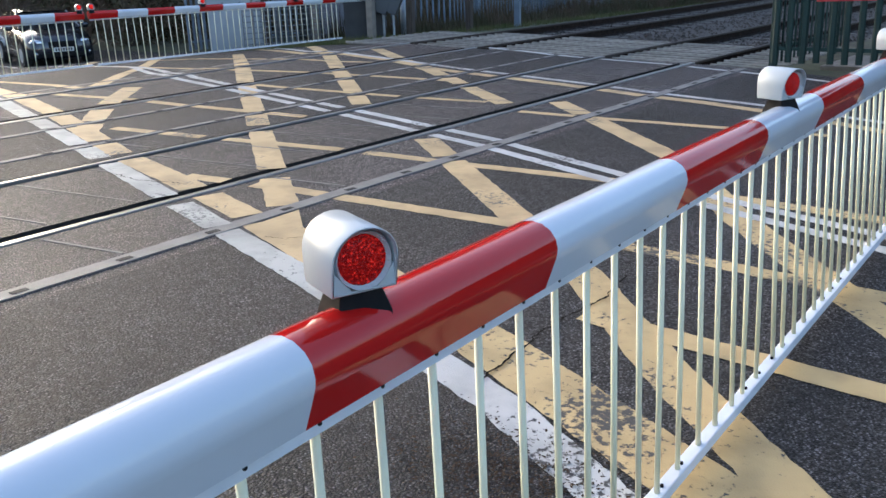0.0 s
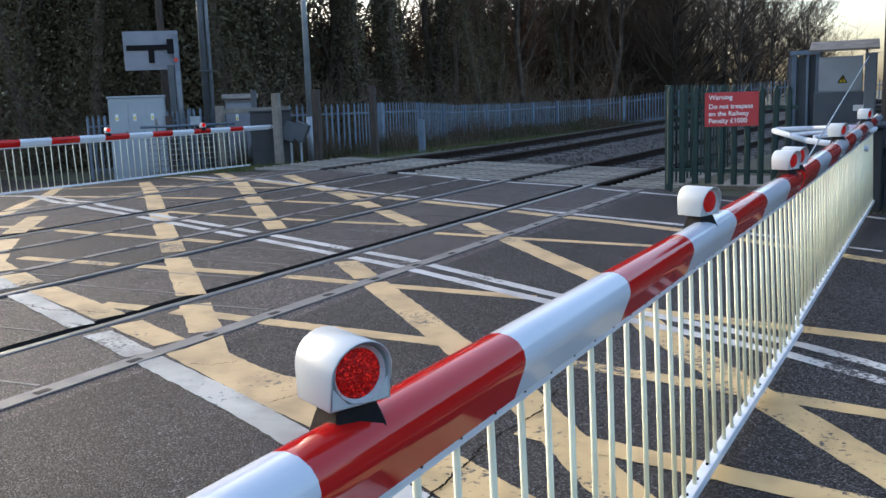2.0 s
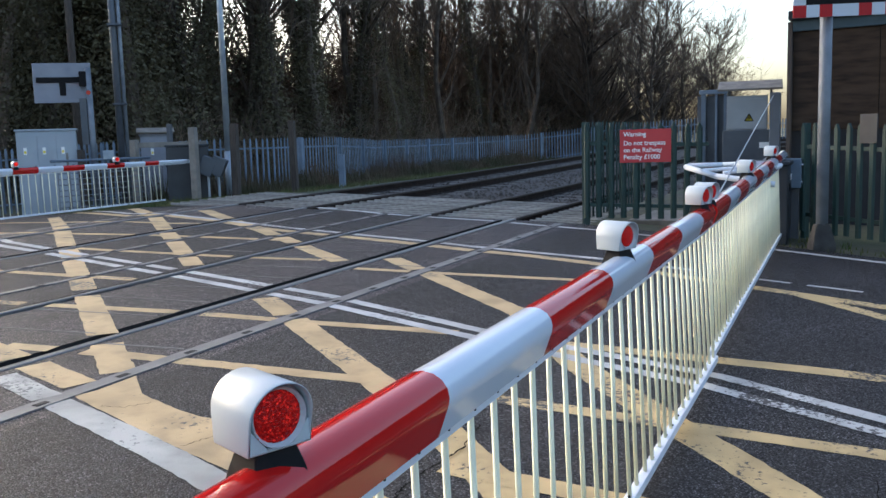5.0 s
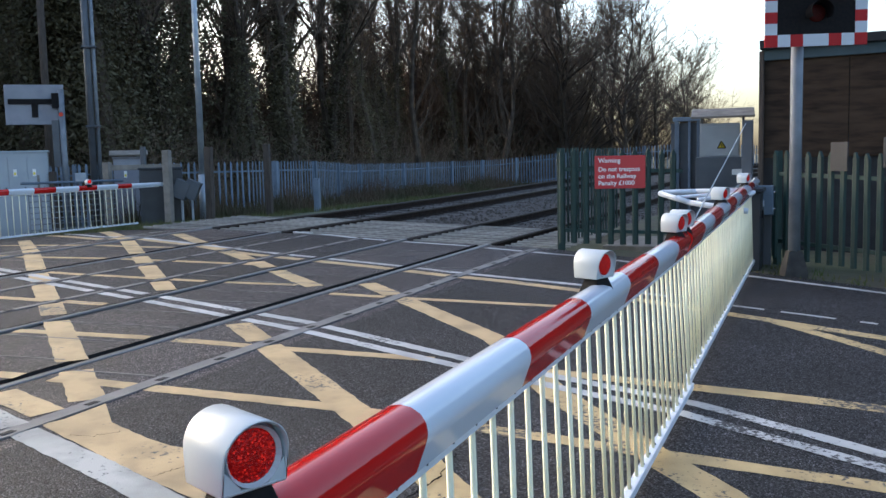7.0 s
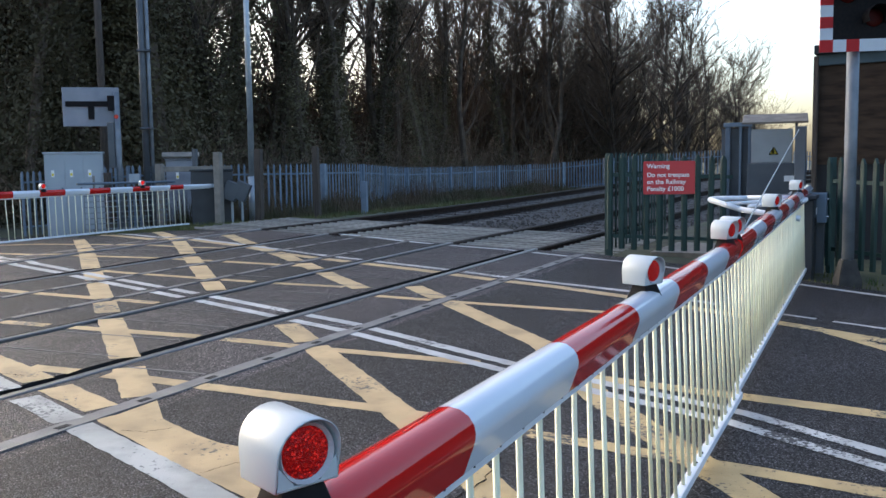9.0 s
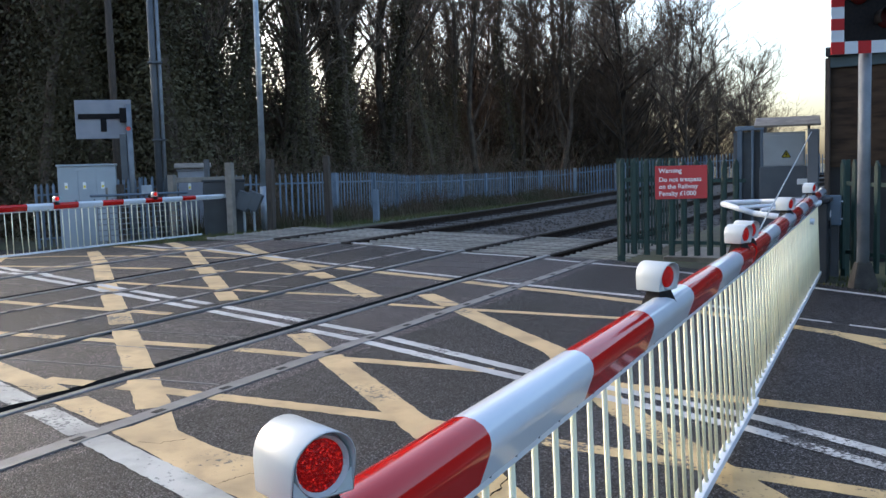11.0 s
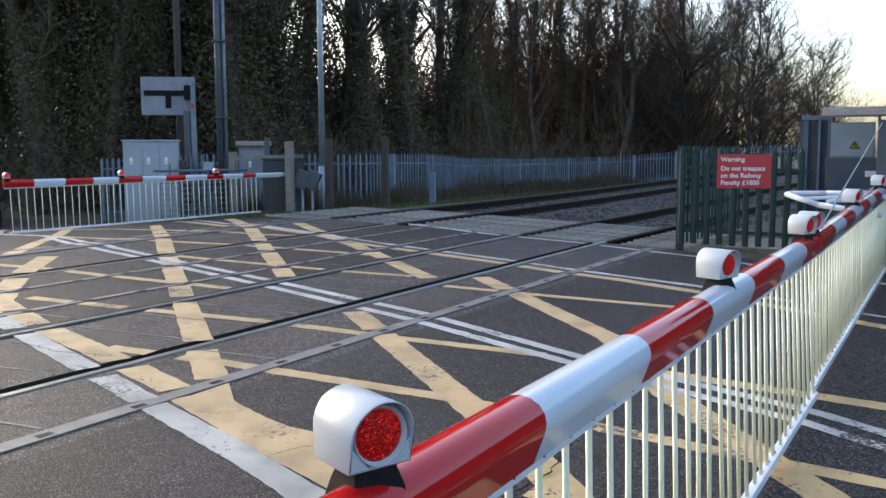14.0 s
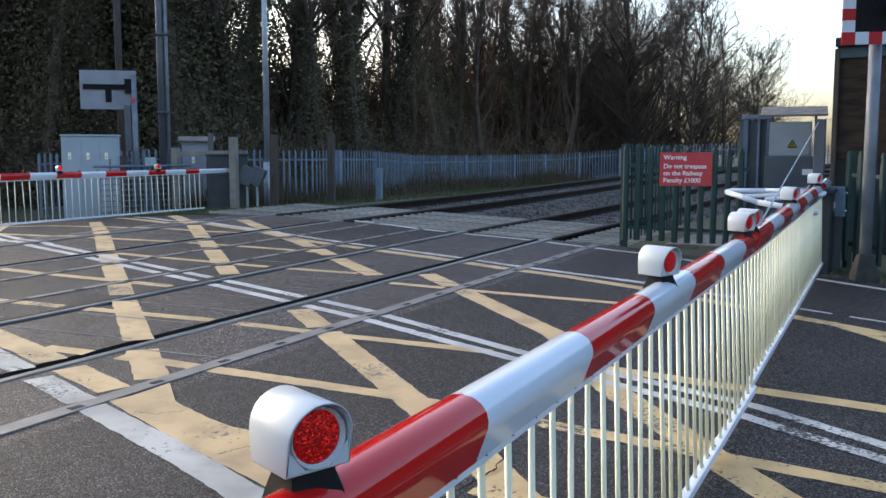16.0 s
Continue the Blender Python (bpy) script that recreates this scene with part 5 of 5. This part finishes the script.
# ---- parked cars ----
def car(x, y, turn, paint, label):
    root = empty("car", pose(x, y, gz(x, y) + 0.0, 0, 0, turn), label, "car", "waiting cars")
    # stations along the car (front is -y): y, half width, low, waist, roof half width, roof
    st = [(-2.05, 0.62, 0.28, 0.62), (-1.98, 0.78, 0.22, 0.72), (-1.6, 0.87, 0.20, 0.86), (-0.95, 0.89, 0.20, 0.97), (-0.5, 0.89, 0.20, 1.0), (0.9, 0.89, 0.20, 1.0), (1.8, 0.86, 0.22, 0.98), (2.05, 0.76, 0.30, 0.90)]
    bm = bmesh.new()
    rings = []
    for yy, hw, lo, wa in st:
        ring = [(-hw * 0.93, lo), (-hw, lo + 0.16), (-hw, wa - 0.14), (-hw * 0.90, wa - 0.02), (-hw * 0.5, wa + 0.03), (0, wa + 0.045), (hw * 0.5, wa + 0.03), (hw * 0.90, wa - 0.02), (hw, wa - 0.14), (hw, lo + 0.16), (hw * 0.93, lo)]
        rings.append([bm.verts.new((px, yy, pz)) for px, pz in ring])
    n_ = len(rings[0])
    for r0, r1 in zip(rings, rings[1:]):
        for j in range(n_):
            bm.faces.new((r0[j], r0[(j + 1) % n_], r1[(j + 1) % n_], r1[j]))
    bm.faces.new(rings[0]), bm.faces.new(rings[-1])
    bmesh.ops.recalc_face_normals(bm, faces=bm.faces)
    bmesh.ops.bevel(bm, geom=[e for e in bm.edges if len(e.link_faces) == 2 and e.calc_face_angle() > 0.6], offset=0.03, segments=2, affect="EDGES")
    part("body", bm, paint, root, smooth=True)
    bm = bmesh.new()
    cab = [(-1.02, 0.80, 0.98), (-0.35, 0.66, 1.40), (0.2, 0.64, 1.47), (1.1, 0.64, 1.44), (1.75, 0.74, 1.02)]
    rings = [[bm.verts.new(p) for p in ((-0.80, yy, 0.96), (-hw, yy, h), (hw, yy, h), (0.80, yy, 0.96))] for yy, hw, h in cab]
    for r0, r1 in zip(rings, rings[1:]):
        for j in range(3):
            bm.faces.new((r0[j], r0[j + 1], r1[j + 1], r1[j]))
    bmesh.ops.recalc_face_normals(bm, faces=bm.faces)
    part("glazing", bm, CAR_GLASS, root, "dark glazing")
    bm = bmesh.new()
    rings = [[bm.verts.new(p) for p in ((-hw - 0.01, yy, h + 0.005), (-hw * 0.7, yy, h + 0.03), (hw * 0.7, yy, h + 0.03), (hw + 0.01, yy, h + 0.005))] for yy, hw, h in cab[1:4]]
    for r0, r1 in zip(rings, rings[1:]):
        for j in range(3):
            bm.faces.new((r0[j], r0[j + 1], r1[j + 1], r1[j]))
    part("roof", bm, paint, root)
    for sx in (-1, 1):
        bm = bmesh.new()
        rod(bm, (sx * 0.79, -1.02, 0.98), (sx * 0.65, -0.35, 1.41), 0.035, n=8)
        part("windscreen_pillar", bm, paint, root)
        bm = bmesh.new()
        mtx = Matrix.Translation((sx * 0.62, -1.90, 0.64)) @ Matrix.Rotation(sx * radians(28), 4, "Z")
        bmesh.ops.create_uvsphere(bm, u_segments=18, v_segments=10, radius=0.2, matrix=mtx @ Matrix.Diagonal((1.0, 0.55, 0.50, 1)))
        part("headlight", bm, CHROME, root, "clear glass headlight", True)
        bm = bmesh.new()
        bmesh.ops.create_uvsphere(bm, u_segments=12, v_segments=8, radius=0.12, matrix=Matrix.Translation((sx * 1.0, -0.75, 1.02)) @ Matrix.Diagonal((0.9, 0.6, 0.65, 1)))
        part("wing_mirror", bm, paint, root, "", True)
        bm = bmesh.new()
        bmesh.ops.create_uvsphere(bm, u_segments=12, v_segments=8, radius=0.06, matrix=Matrix.Translation((sx * 0.66, -2.0, 0.36)) @ Matrix.Diagonal((1.2, 0.5, 1, 1)))
        part("fog_light", bm, CHROME, root, "", True)
        for yy in (-1.28, 1.25):
            bm = bmesh.new()
            rod(bm, (sx * 0.70, yy, 0.31), (sx * 0.905, yy, 0.31), 0.31, n=28)
            wheel = part("wheel", bm, TYRE, root, "black rubber tyre")
            bm = bmesh.new()
            rod(bm, (sx * 0.90, yy, 0.31), (sx * 0.915, yy, 0.31), 0.19, n=20)
            part("rim", bm, GALV, wheel, "grey alloy rim")
    bm = bmesh.new()
    box(bm, 0, -2.06, 0.50, 0.72, 0.05, 0.17, 0.03)
    part("grille", bm, BLACK, root, "black grille")
    bm = bmesh.new()
    box(bm, 0, -2.04, 0.26, 1.1, 0.06, 0.12, 0.03)
    part("lower_intake", bm, BLACK, root)
    bm = bmesh.new()
    box(bm, 0, -2.10, 0.40, 0.52, 0.012, 0.11, 0.003)
    pl_ = part("number_plate", bm, PLATE, root, "white number plate")
    for i in range(7):
        bm = bmesh.new()
        box(bm, -0.195 + 0.065 * i, -2.108, 0.42, 0.04, 0.006, 0.07)
        part("plate_bar", bm, BLACK, pl_)
    return root


car(-24.9, 13.95, 74, CAR_DARK, "dark blue hatchback waiting behind the far barrier")
car(-31.0, 14.9, 76, CAR_LIGHT, "white hatchback waiting behind the dark car")
car(-41.5, 17.2, 70, CAR_DARK, "dark car waiting further back on the road")


# ---- trees ----
def tube(vs, fs, pts, radii, n=4):
    b0 = len(vs)
    for i, p in enumerate(pts):
        d = (pts[min(i + 1, len(pts) - 1)] - pts[max(i - 1, 0)]).normalized()
        a = d.orthogonal().normalized()
        c = d.cross(a)
        for k_ in range(n):
            t = math.tau * k_ / n
            vs.append(tuple(p + (a * math.cos(t) + c * math.sin(t)) * radii[i]))
    for i in range(len(pts) - 1):
        for k_ in range(n):
            fs.append((b0 + i * n + k_, b0 + i * n + (k_ + 1) % n, b0 + (i + 1) * n + (k_ + 1) % n, b0 + (i + 1) * n + k_))


def limb(rnd, start, way, length, r0, r1, segs, wander, lift):
    pts, radii = [start], [r0]
    d = way.normalized()
    for i in range(segs):
        d = (d + Vector((rnd.gauss(0, wander), rnd.gauss(0, wander), rnd.gauss(0, wander) + lift))).normalized()
        pts.append(pts[-1] + d * (length / segs))
        radii.append(r0 + (r1 - r0) * (i + 1) / segs)
    return pts, radii


def spike(vs, fs, a, b, r):
    """A twig that tapers to a point."""
    d = (b - a).normalized()
    o = d.orthogonal().normalized() * r
    c = d.cross(o)
    b0 = len(vs)
    vs.extend((tuple(a + o), tuple(a - o * 0.5 + c * 0.87), tuple(a - o * 0.5 - c * 0.87), tuple(b)))
    fs.extend(((b0, b0 + 1, b0 + 3), (b0 + 1, b0 + 2, b0 + 3), (b0 + 2, b0, b0 + 3)))


def tree(seed, h, spread, ivy, low, steep, shag, limbs):
    """A bare winter tree: trunk, limbs, boughs and twigs; ivy up the trunk."""
    rnd = random.Random(seed)
    tv, tf, cv, cf, iv, if_ = [], [], [], [], [], []
    trunks = [(Vector((0, 0, -0.3)), Vector((rnd.gauss(0, 0.06), rnd.gauss(0, 0.06), 1)), h, 0.08 + 0.007 * h)]
    if rnd.random() < 0.6:
        trunks.append((Vector((0.15, 0.1, 0.2)), Vector((rnd.gauss(0, 0.2), rnd.gauss(0, 0.2), 1)), h * 0.85, 0.06 + 0.006 * h))
    for base, way, hh, r in trunks:
        pts, rad = limb(rnd, base, way, hh, r, 0.03, 12, 0.07, 0.02)
        tube(tv, tf, pts, rad, 7)
        for k_ in range(limbs):
            f = low + (1 - low) * rnd.random() ** 0.85
            i = min(int(f * 12), 11)
            p = pts[i].lerp(pts[i + 1], f * 12 - i)
            a = rnd.random() * math.tau
            ln = spread * (1.25 - 0.75 * f) * rnd.uniform(0.6, 1.3)
            lp, lr = limb(rnd, p, Vector((math.cos(a), math.sin(a), rnd.uniform(*steep))), ln, 0.030 + 0.05 * (1 - f), 0.013, 6, 0.13, 0.05)
            tube(tv, tf, lp, lr, 4)
            for m_ in range(9):
                j = rnd.randint(1, 6)
                a2 = rnd.random() * math.tau
                bp, br = limb(rnd, lp[j], (lp[j] - lp[j - 1]).normalized() + Vector((math.cos(a2), math.sin(a2), rnd.uniform(-0.2, 0.9))) * 0.9, ln * rnd.uniform(0.22, 0.5), 0.015, 0.008, 3, 0.2, 0.06)
                tube(cv, cf, bp, br, 3)
                for t_ in range(9):
                    q = rnd.randint(1, 3)
                    st_ = bp[q - 1].lerp(bp[q], rnd.random())
                    w_ = (bp[q] - bp[q - 1]).normalized() * 0.8 + Vector((rnd.gauss(0, 0.6), rnd.gauss(0, 0.6), rnd.gauss(0.2, 0.5)))
                    spike(cv, cf, st_, st_ + w_.normalized() * ln * rnd.uniform(0.10, 0.26), 0.010)
        top = ivy * hh
        for k_ in range(int((5200 + 13000 * shag) * ivy)):
            z = top * rnd.random() ** 0.9
            i = min(int(z / hh * 12), 11)
            p = pts[i].lerp(pts[i + 1], min(max(z / hh * 12 - i, 0), 1))
            a = rnd.random() * math.tau
            rr = rad[i] + abs(rnd.gauss(0.10 + 0.5 * shag, 0.15 + 0.5 * shag)) * (1.2 - 0.5 * z / max(top, 0.1))
            c = p + Vector((math.cos(a) * rr, math.sin(a) * rr, rnd.gauss(0, 0.1)))
            s = rnd.uniform(0.028, 0.068)
            u_ = Vector((rnd.gauss(0, 1), rnd.gauss(0, 1), rnd.gauss(0, 1))).normalized()
            v_ = u_.orthogonal().normalized()
            b0 = len(iv)
            iv.extend(tuple(c + e) for e in (u_ * s, v_ * s * 0.7, -u_ * s, -v_ * s * 0.7))
            if_.append((b0, b0 + 1, b0 + 2, b0 + 3))
    return (tv, tf), (cv, cf), (iv, if_)


def plant(kind_, seed, h, spread, ivy, low, steep, shag, label, limbs=26):
    t_, c_, i_ = tree(seed, h, spread, ivy, low, steep, shag, limbs)
    root = empty("tree", Matrix(), label, "tree", kind_)
    raw("trunk", *t_, BARK, root)
    raw("crown", *c_, TWIG, root)
    if i_[0]:
        raw("ivy", *i_, IVY, root)
    return root


bare = "bare winter tree with a dark trunk and fine twigs"
ivied = "tall bare winter tree with ivy climbing its trunk"
shaggy = "tall tree clad to its top in dark shaggy ivy"
UP, WIDE = (1.0, 2.8), (0.3, 1.5)
KINDS = [plant("woodland trees", 11, 14.5, 4.4, 0.0, 0.22, UP, 0.0, bare), plant("woodland trees", 12, 15.0, 4.0, 0.70, 0.30, UP, 0.10, ivied), plant("woodland trees", 13, 14.0, 4.4, 0.45, 0.22, UP, 0.06, ivied),
         plant("woodland trees", 14, 11.5, 4.6, 0.0, 0.08, WIDE, 0.0, "spreading bare winter tree with a dense crown of fine twigs", 36), plant("woodland trees", 15, 15.0, 3.6, 0.95, 0.35, UP, 1.0, shaggy)]
rng = random.Random(21)
used = [False] * 5


def stand(which, x, y, size):
    mtx = pose(x, y, gz(x, y) - 0.1, rng.gauss(0, 2), rng.gauss(0, 2), rng.uniform(0, 360)) @ Matrix.Scale(size, 4)
    if not used[which]:
        KINDS[which].matrix_world, used[which] = mtx, True
    else:
        o = copy_thing(KINDS[which], mtx)
        o.matrix_world = mtx


# the wood behind the railway fence: rows that follow the fence, thinning out where it ends
EDGE_LINE = [(-46, 2), (-34, 12), (-26, 18), (-21.5, 24), (-21.5, 30), (-23, 37), (-23.5, 44), (-21.5, 52), (-17, 58), (-12, 63)]
for row in range(6):
    off = 1.0 + row * 3.0
    for (x0, y0), (x1, y1) in zip(EDGE_LINE, EDGE_LINE[1:]):
        d = Vector((x1 - x0, y1 - y0))
        nrm = Vector((-d.y, d.x)).normalized()
        cnt = max(1, int(d.length / ((2.5 if 24 <= y0 < 37 else 2.1) + 0.25 * row)))
        for i in range(cnt):
            p = Vector((x0, y0)) + d * ((i + rng.random()) / cnt) + nrm * (off + rng.uniform(-1.2, 1.2))
            bearing = math.degrees(math.atan2(-p.x, p.y))
            if bearing > 62.5:  # low scrub beside the road, open sky above it
                if row < 2:
                    stand(3, p.x, p.y, rng.uniform(0.28, 0.42))
            elif bearing > 43:  # evergreen with ivy, closed to the top
                stand(rng.choice((4, 4, 1, 2)), p.x, p.y, rng.uniform(1.1, 1.4))
            elif bearing > 24:  # a thin belt of upright trees with the sky between them
                if row < (3 if bearing > 31 else 6):
                    stand(rng.choice((0, 1, 2, 0, 2, 1)), p.x, p.y, rng.uniform(1.1, 1.45))
            elif bearing < 12.5:  # the low end of the wood
                if row < 4 and bearing > 9.3:
                    stand(3, p.x, p.y, rng.uniform(0.60, 0.76))
            elif row < 5:
                stand(rng.choice((0, 1, 2, 0)) if p.y < 55 else rng.choice((0, 3, 3)), p.x, p.y, rng.uniform(1.0, 1.3) * (0.70 if bearing < 15.5 else 1.0))
for x, y, k_, s in ((-12.6, 54, 3, 0.78), (-11.2, 56, 3, 0.68), (-9.8, 56, 3, 0.56), (-8.9, 57.5, 3, 0.36), (-14.5, 57, 0, 0.72), (-16.5, 55, 3, 0.98), (-13.4, 60, 0, 0.68), (-10.6, 60, 3, 0.58)):
    stand(k_, x, y, s * 1.14)

# undergrowth under the wood
uv, uf, wv, wf = [], [], [], []
rng = random.Random(8)
for (x0, y0), (x1, y1) in zip(EDGE_LINE, EDGE_LINE[1:]):
    d = Vector((x1 - x0, y1 - y0))
    nrm = Vector((-d.y, d.x)).normalized()
    for i in range(int(d.length * (5 if y0 < 20 else 9))):
        p = Vector((x0, y0)) + d * rng.random() + nrm * (rng.random() ** 1.3 * 16 - 0.5)
        base = Vector((p.x, p.y, gz(p.x, p.y)))
        hh = rng.uniform(0.8, 4.4)
        for j in range(8):
            pts, rad = limb(rng, base, Vector((rng.gauss(0, 0.5), rng.gauss(0, 0.5), 1)), hh, 0.02, 0.005, 4, 0.18, 0.0)
            tube(wv, wf, pts, rad, 3)
            for t_ in range(9):
                q = rng.randint(1, 4)
                spike(wv, wf, pts[q], pts[q] + Vector((rng.gauss(0, 0.4), rng.gauss(0, 0.4), rng.gauss(0.25, 0.3))), 0.009)
        for j in range(70):
            c = base + Vector((rng.gauss(0, 0.7), rng.gauss(0, 0.7), hh * rng.random() ** 0.7))
            s = rng.uniform(0.03, 0.085)
            u_ = Vector((rng.gauss(0, 1), rng.gauss(0, 1), rng.gauss(0, 1))).normalized()
            v_ = u_.orthogonal().normalized()
            b0 = len(uv)
            uv.extend(tuple(c + e) for e in (u_ * s, v_ * s * 0.6, -u_ * s, -v_ * s * 0.6))
            uf.append((b0, b0 + 1, b0 + 2, b0 + 3))
tagged(raw("undergrowth", uv, uf, IVY), "dark evergreen undergrowth beneath the bare trees", "undergrowth", kind="stuff")
tagged(raw("undergrowth_stems", wv, wf, TWIG), "thin bare stems beneath the trees", "undergrowth", kind="stuff")

# depth of the wood: slim trunks and boughs behind the first rows
fv, ff = [], []
rng = random.Random(3)
for (x0, y0), (x1, y1) in zip(EDGE_LINE, EDGE_LINE[1:]):
    d = Vector((x1 - x0, y1 - y0))
    nrm = Vector((-d.y, d.x)).normalized()
    for i in range(int(d.length * (14 if y0 < 20 else 24 if y0 < 36 else 42))):
        p = Vector((x0, y0)) + d * rng.random() + nrm * rng.uniform(6, 34)
        bearing = math.degrees(math.atan2(-p.x, p.y))
        hh = rng.uniform(2.0, 4.5) if bearing > 62.5 else rng.uniform(8, 15) if bearing > 43 else rng.uniform(4.0, 8.0) if bearing > 32 else rng.uniform(5.0, 10.5) if bearing > 22 else rng.uniform(4.5, 9.5) if bearing > 15.5 else rng.uniform(3, 6)
        pts, rad = limb(rng, Vector((p.x, p.y, -0.3)), Vector((rng.gauss(0, 0.1), rng.gauss(0, 0.1), 1)), hh, rng.uniform(0.07, 0.17), 0.03, 5, 0.05, 0.02)
        tube(fv, ff, pts, rad, 4)
        for j in range(10):
            q = rng.randint(1, 5)
            a = rng.random() * math.tau
            lp, lr = limb(rng, pts[q], Vector((math.cos(a), math.sin(a), rng.uniform(0.1, 1.2))), rng.uniform(1.0, 2.6), 0.045, 0.02, 3, 0.2, 0.05)
            tube(fv, ff, lp, lr, 3)
            for t_ in range(5):
                q = lp[rng.randint(0, 2)].lerp(lp[3], rng.random())
                spike(fv, ff, q, q + Vector((rng.gauss(0, 0.6), rng.gauss(0, 0.6), rng.gauss(0.35, 0.5))), 0.02)
tagged(raw("far_wood", fv, ff, TWIG), "dense dark trunks and bare boughs deep in the wood", "wood", kind="stuff")

# rough grass and bramble on the verge between fence and tracks
gv_, gf_, bv, bf = [], [], [], []
rng = random.Random(17)


def tuft(vs, fs, x, y, z, h, n, spread, wide):
    for j in range(n):
        a = rng.random() * math.tau
        px, py = x + rng.gauss(0, spread), y + rng.gauss(0, spread)
        dx, dy = math.cos(a), math.sin(a)
        lean = rng.uniform(0.1, 0.6) * h
        b0 = len(vs)
        vs.extend(((px - dy * wide, py + dx * wide, z - 0.02), (px + dy * wide, py - dx * wide, z - 0.02), (px + dx * lean, py + dy * lean, z + h * rng.uniform(0.6, 1.1))))
        fs.append((b0, b0 + 1, b0 + 2))


for i in range(3800):
    y = 14.5 + 26 * rng.random() ** 1.3
    x = rng.uniform(-17.2 - 0.1 * (y - 16), -12.7) + (max(y - 24, 0) ** 2) / 260
    tuft(gv_, gf_, x, y, gz(x, y) - 0.03, rng.uniform(0.04, 0.15), 5, 0.10, 0.011)
for i in range(900):
    y = 17.5 + 27 * rng.random()
    x = rng.uniform(-17.0 - 0.1 * (y - 16), -14.9)
    tuft(bv, bf, x, y, gz(x, y) - 0.03, rng.uniform(0.25, 0.9) * (0.25 + 1.9 * abs(noise.noise(Vector((x * 0.8, y * 0.8, 3))))), 34, 0.30, 0.012)
for i in range(500):
    x = rng.uniform(-17, -13.2)
    y = rng.uniform(13.8, 17.2)
    if x < -14.2:
        tuft(gv_, gf_, x, y, gz(x, y) - 0.03, rng.uniform(0.06, 0.2), 5, 0.10, 0.009)
# weeds and leaves at the foot of the signal
for i in range(140):
    x = rng.uniform(-1.6, 3.0)
    y = 11.55 - 0.62 * (x + 1.0) + rng.uniform(-0.2, 0.8)
    tuft(gv_, gf_, x, y, gz(x, y) - 0.03, rng.uniform(0.02, 0.10), 4, 0.06, 0.012)
tagged(raw("rough_grass", gv_, gf_, GRASS), "tufts of green and straw-coloured winter grass", "grass", kind="stuff")
tagged(raw("brambles", bv, bf, BRAMBLE), "low brown and green bramble along the fence", "bramble", kind="stuff")
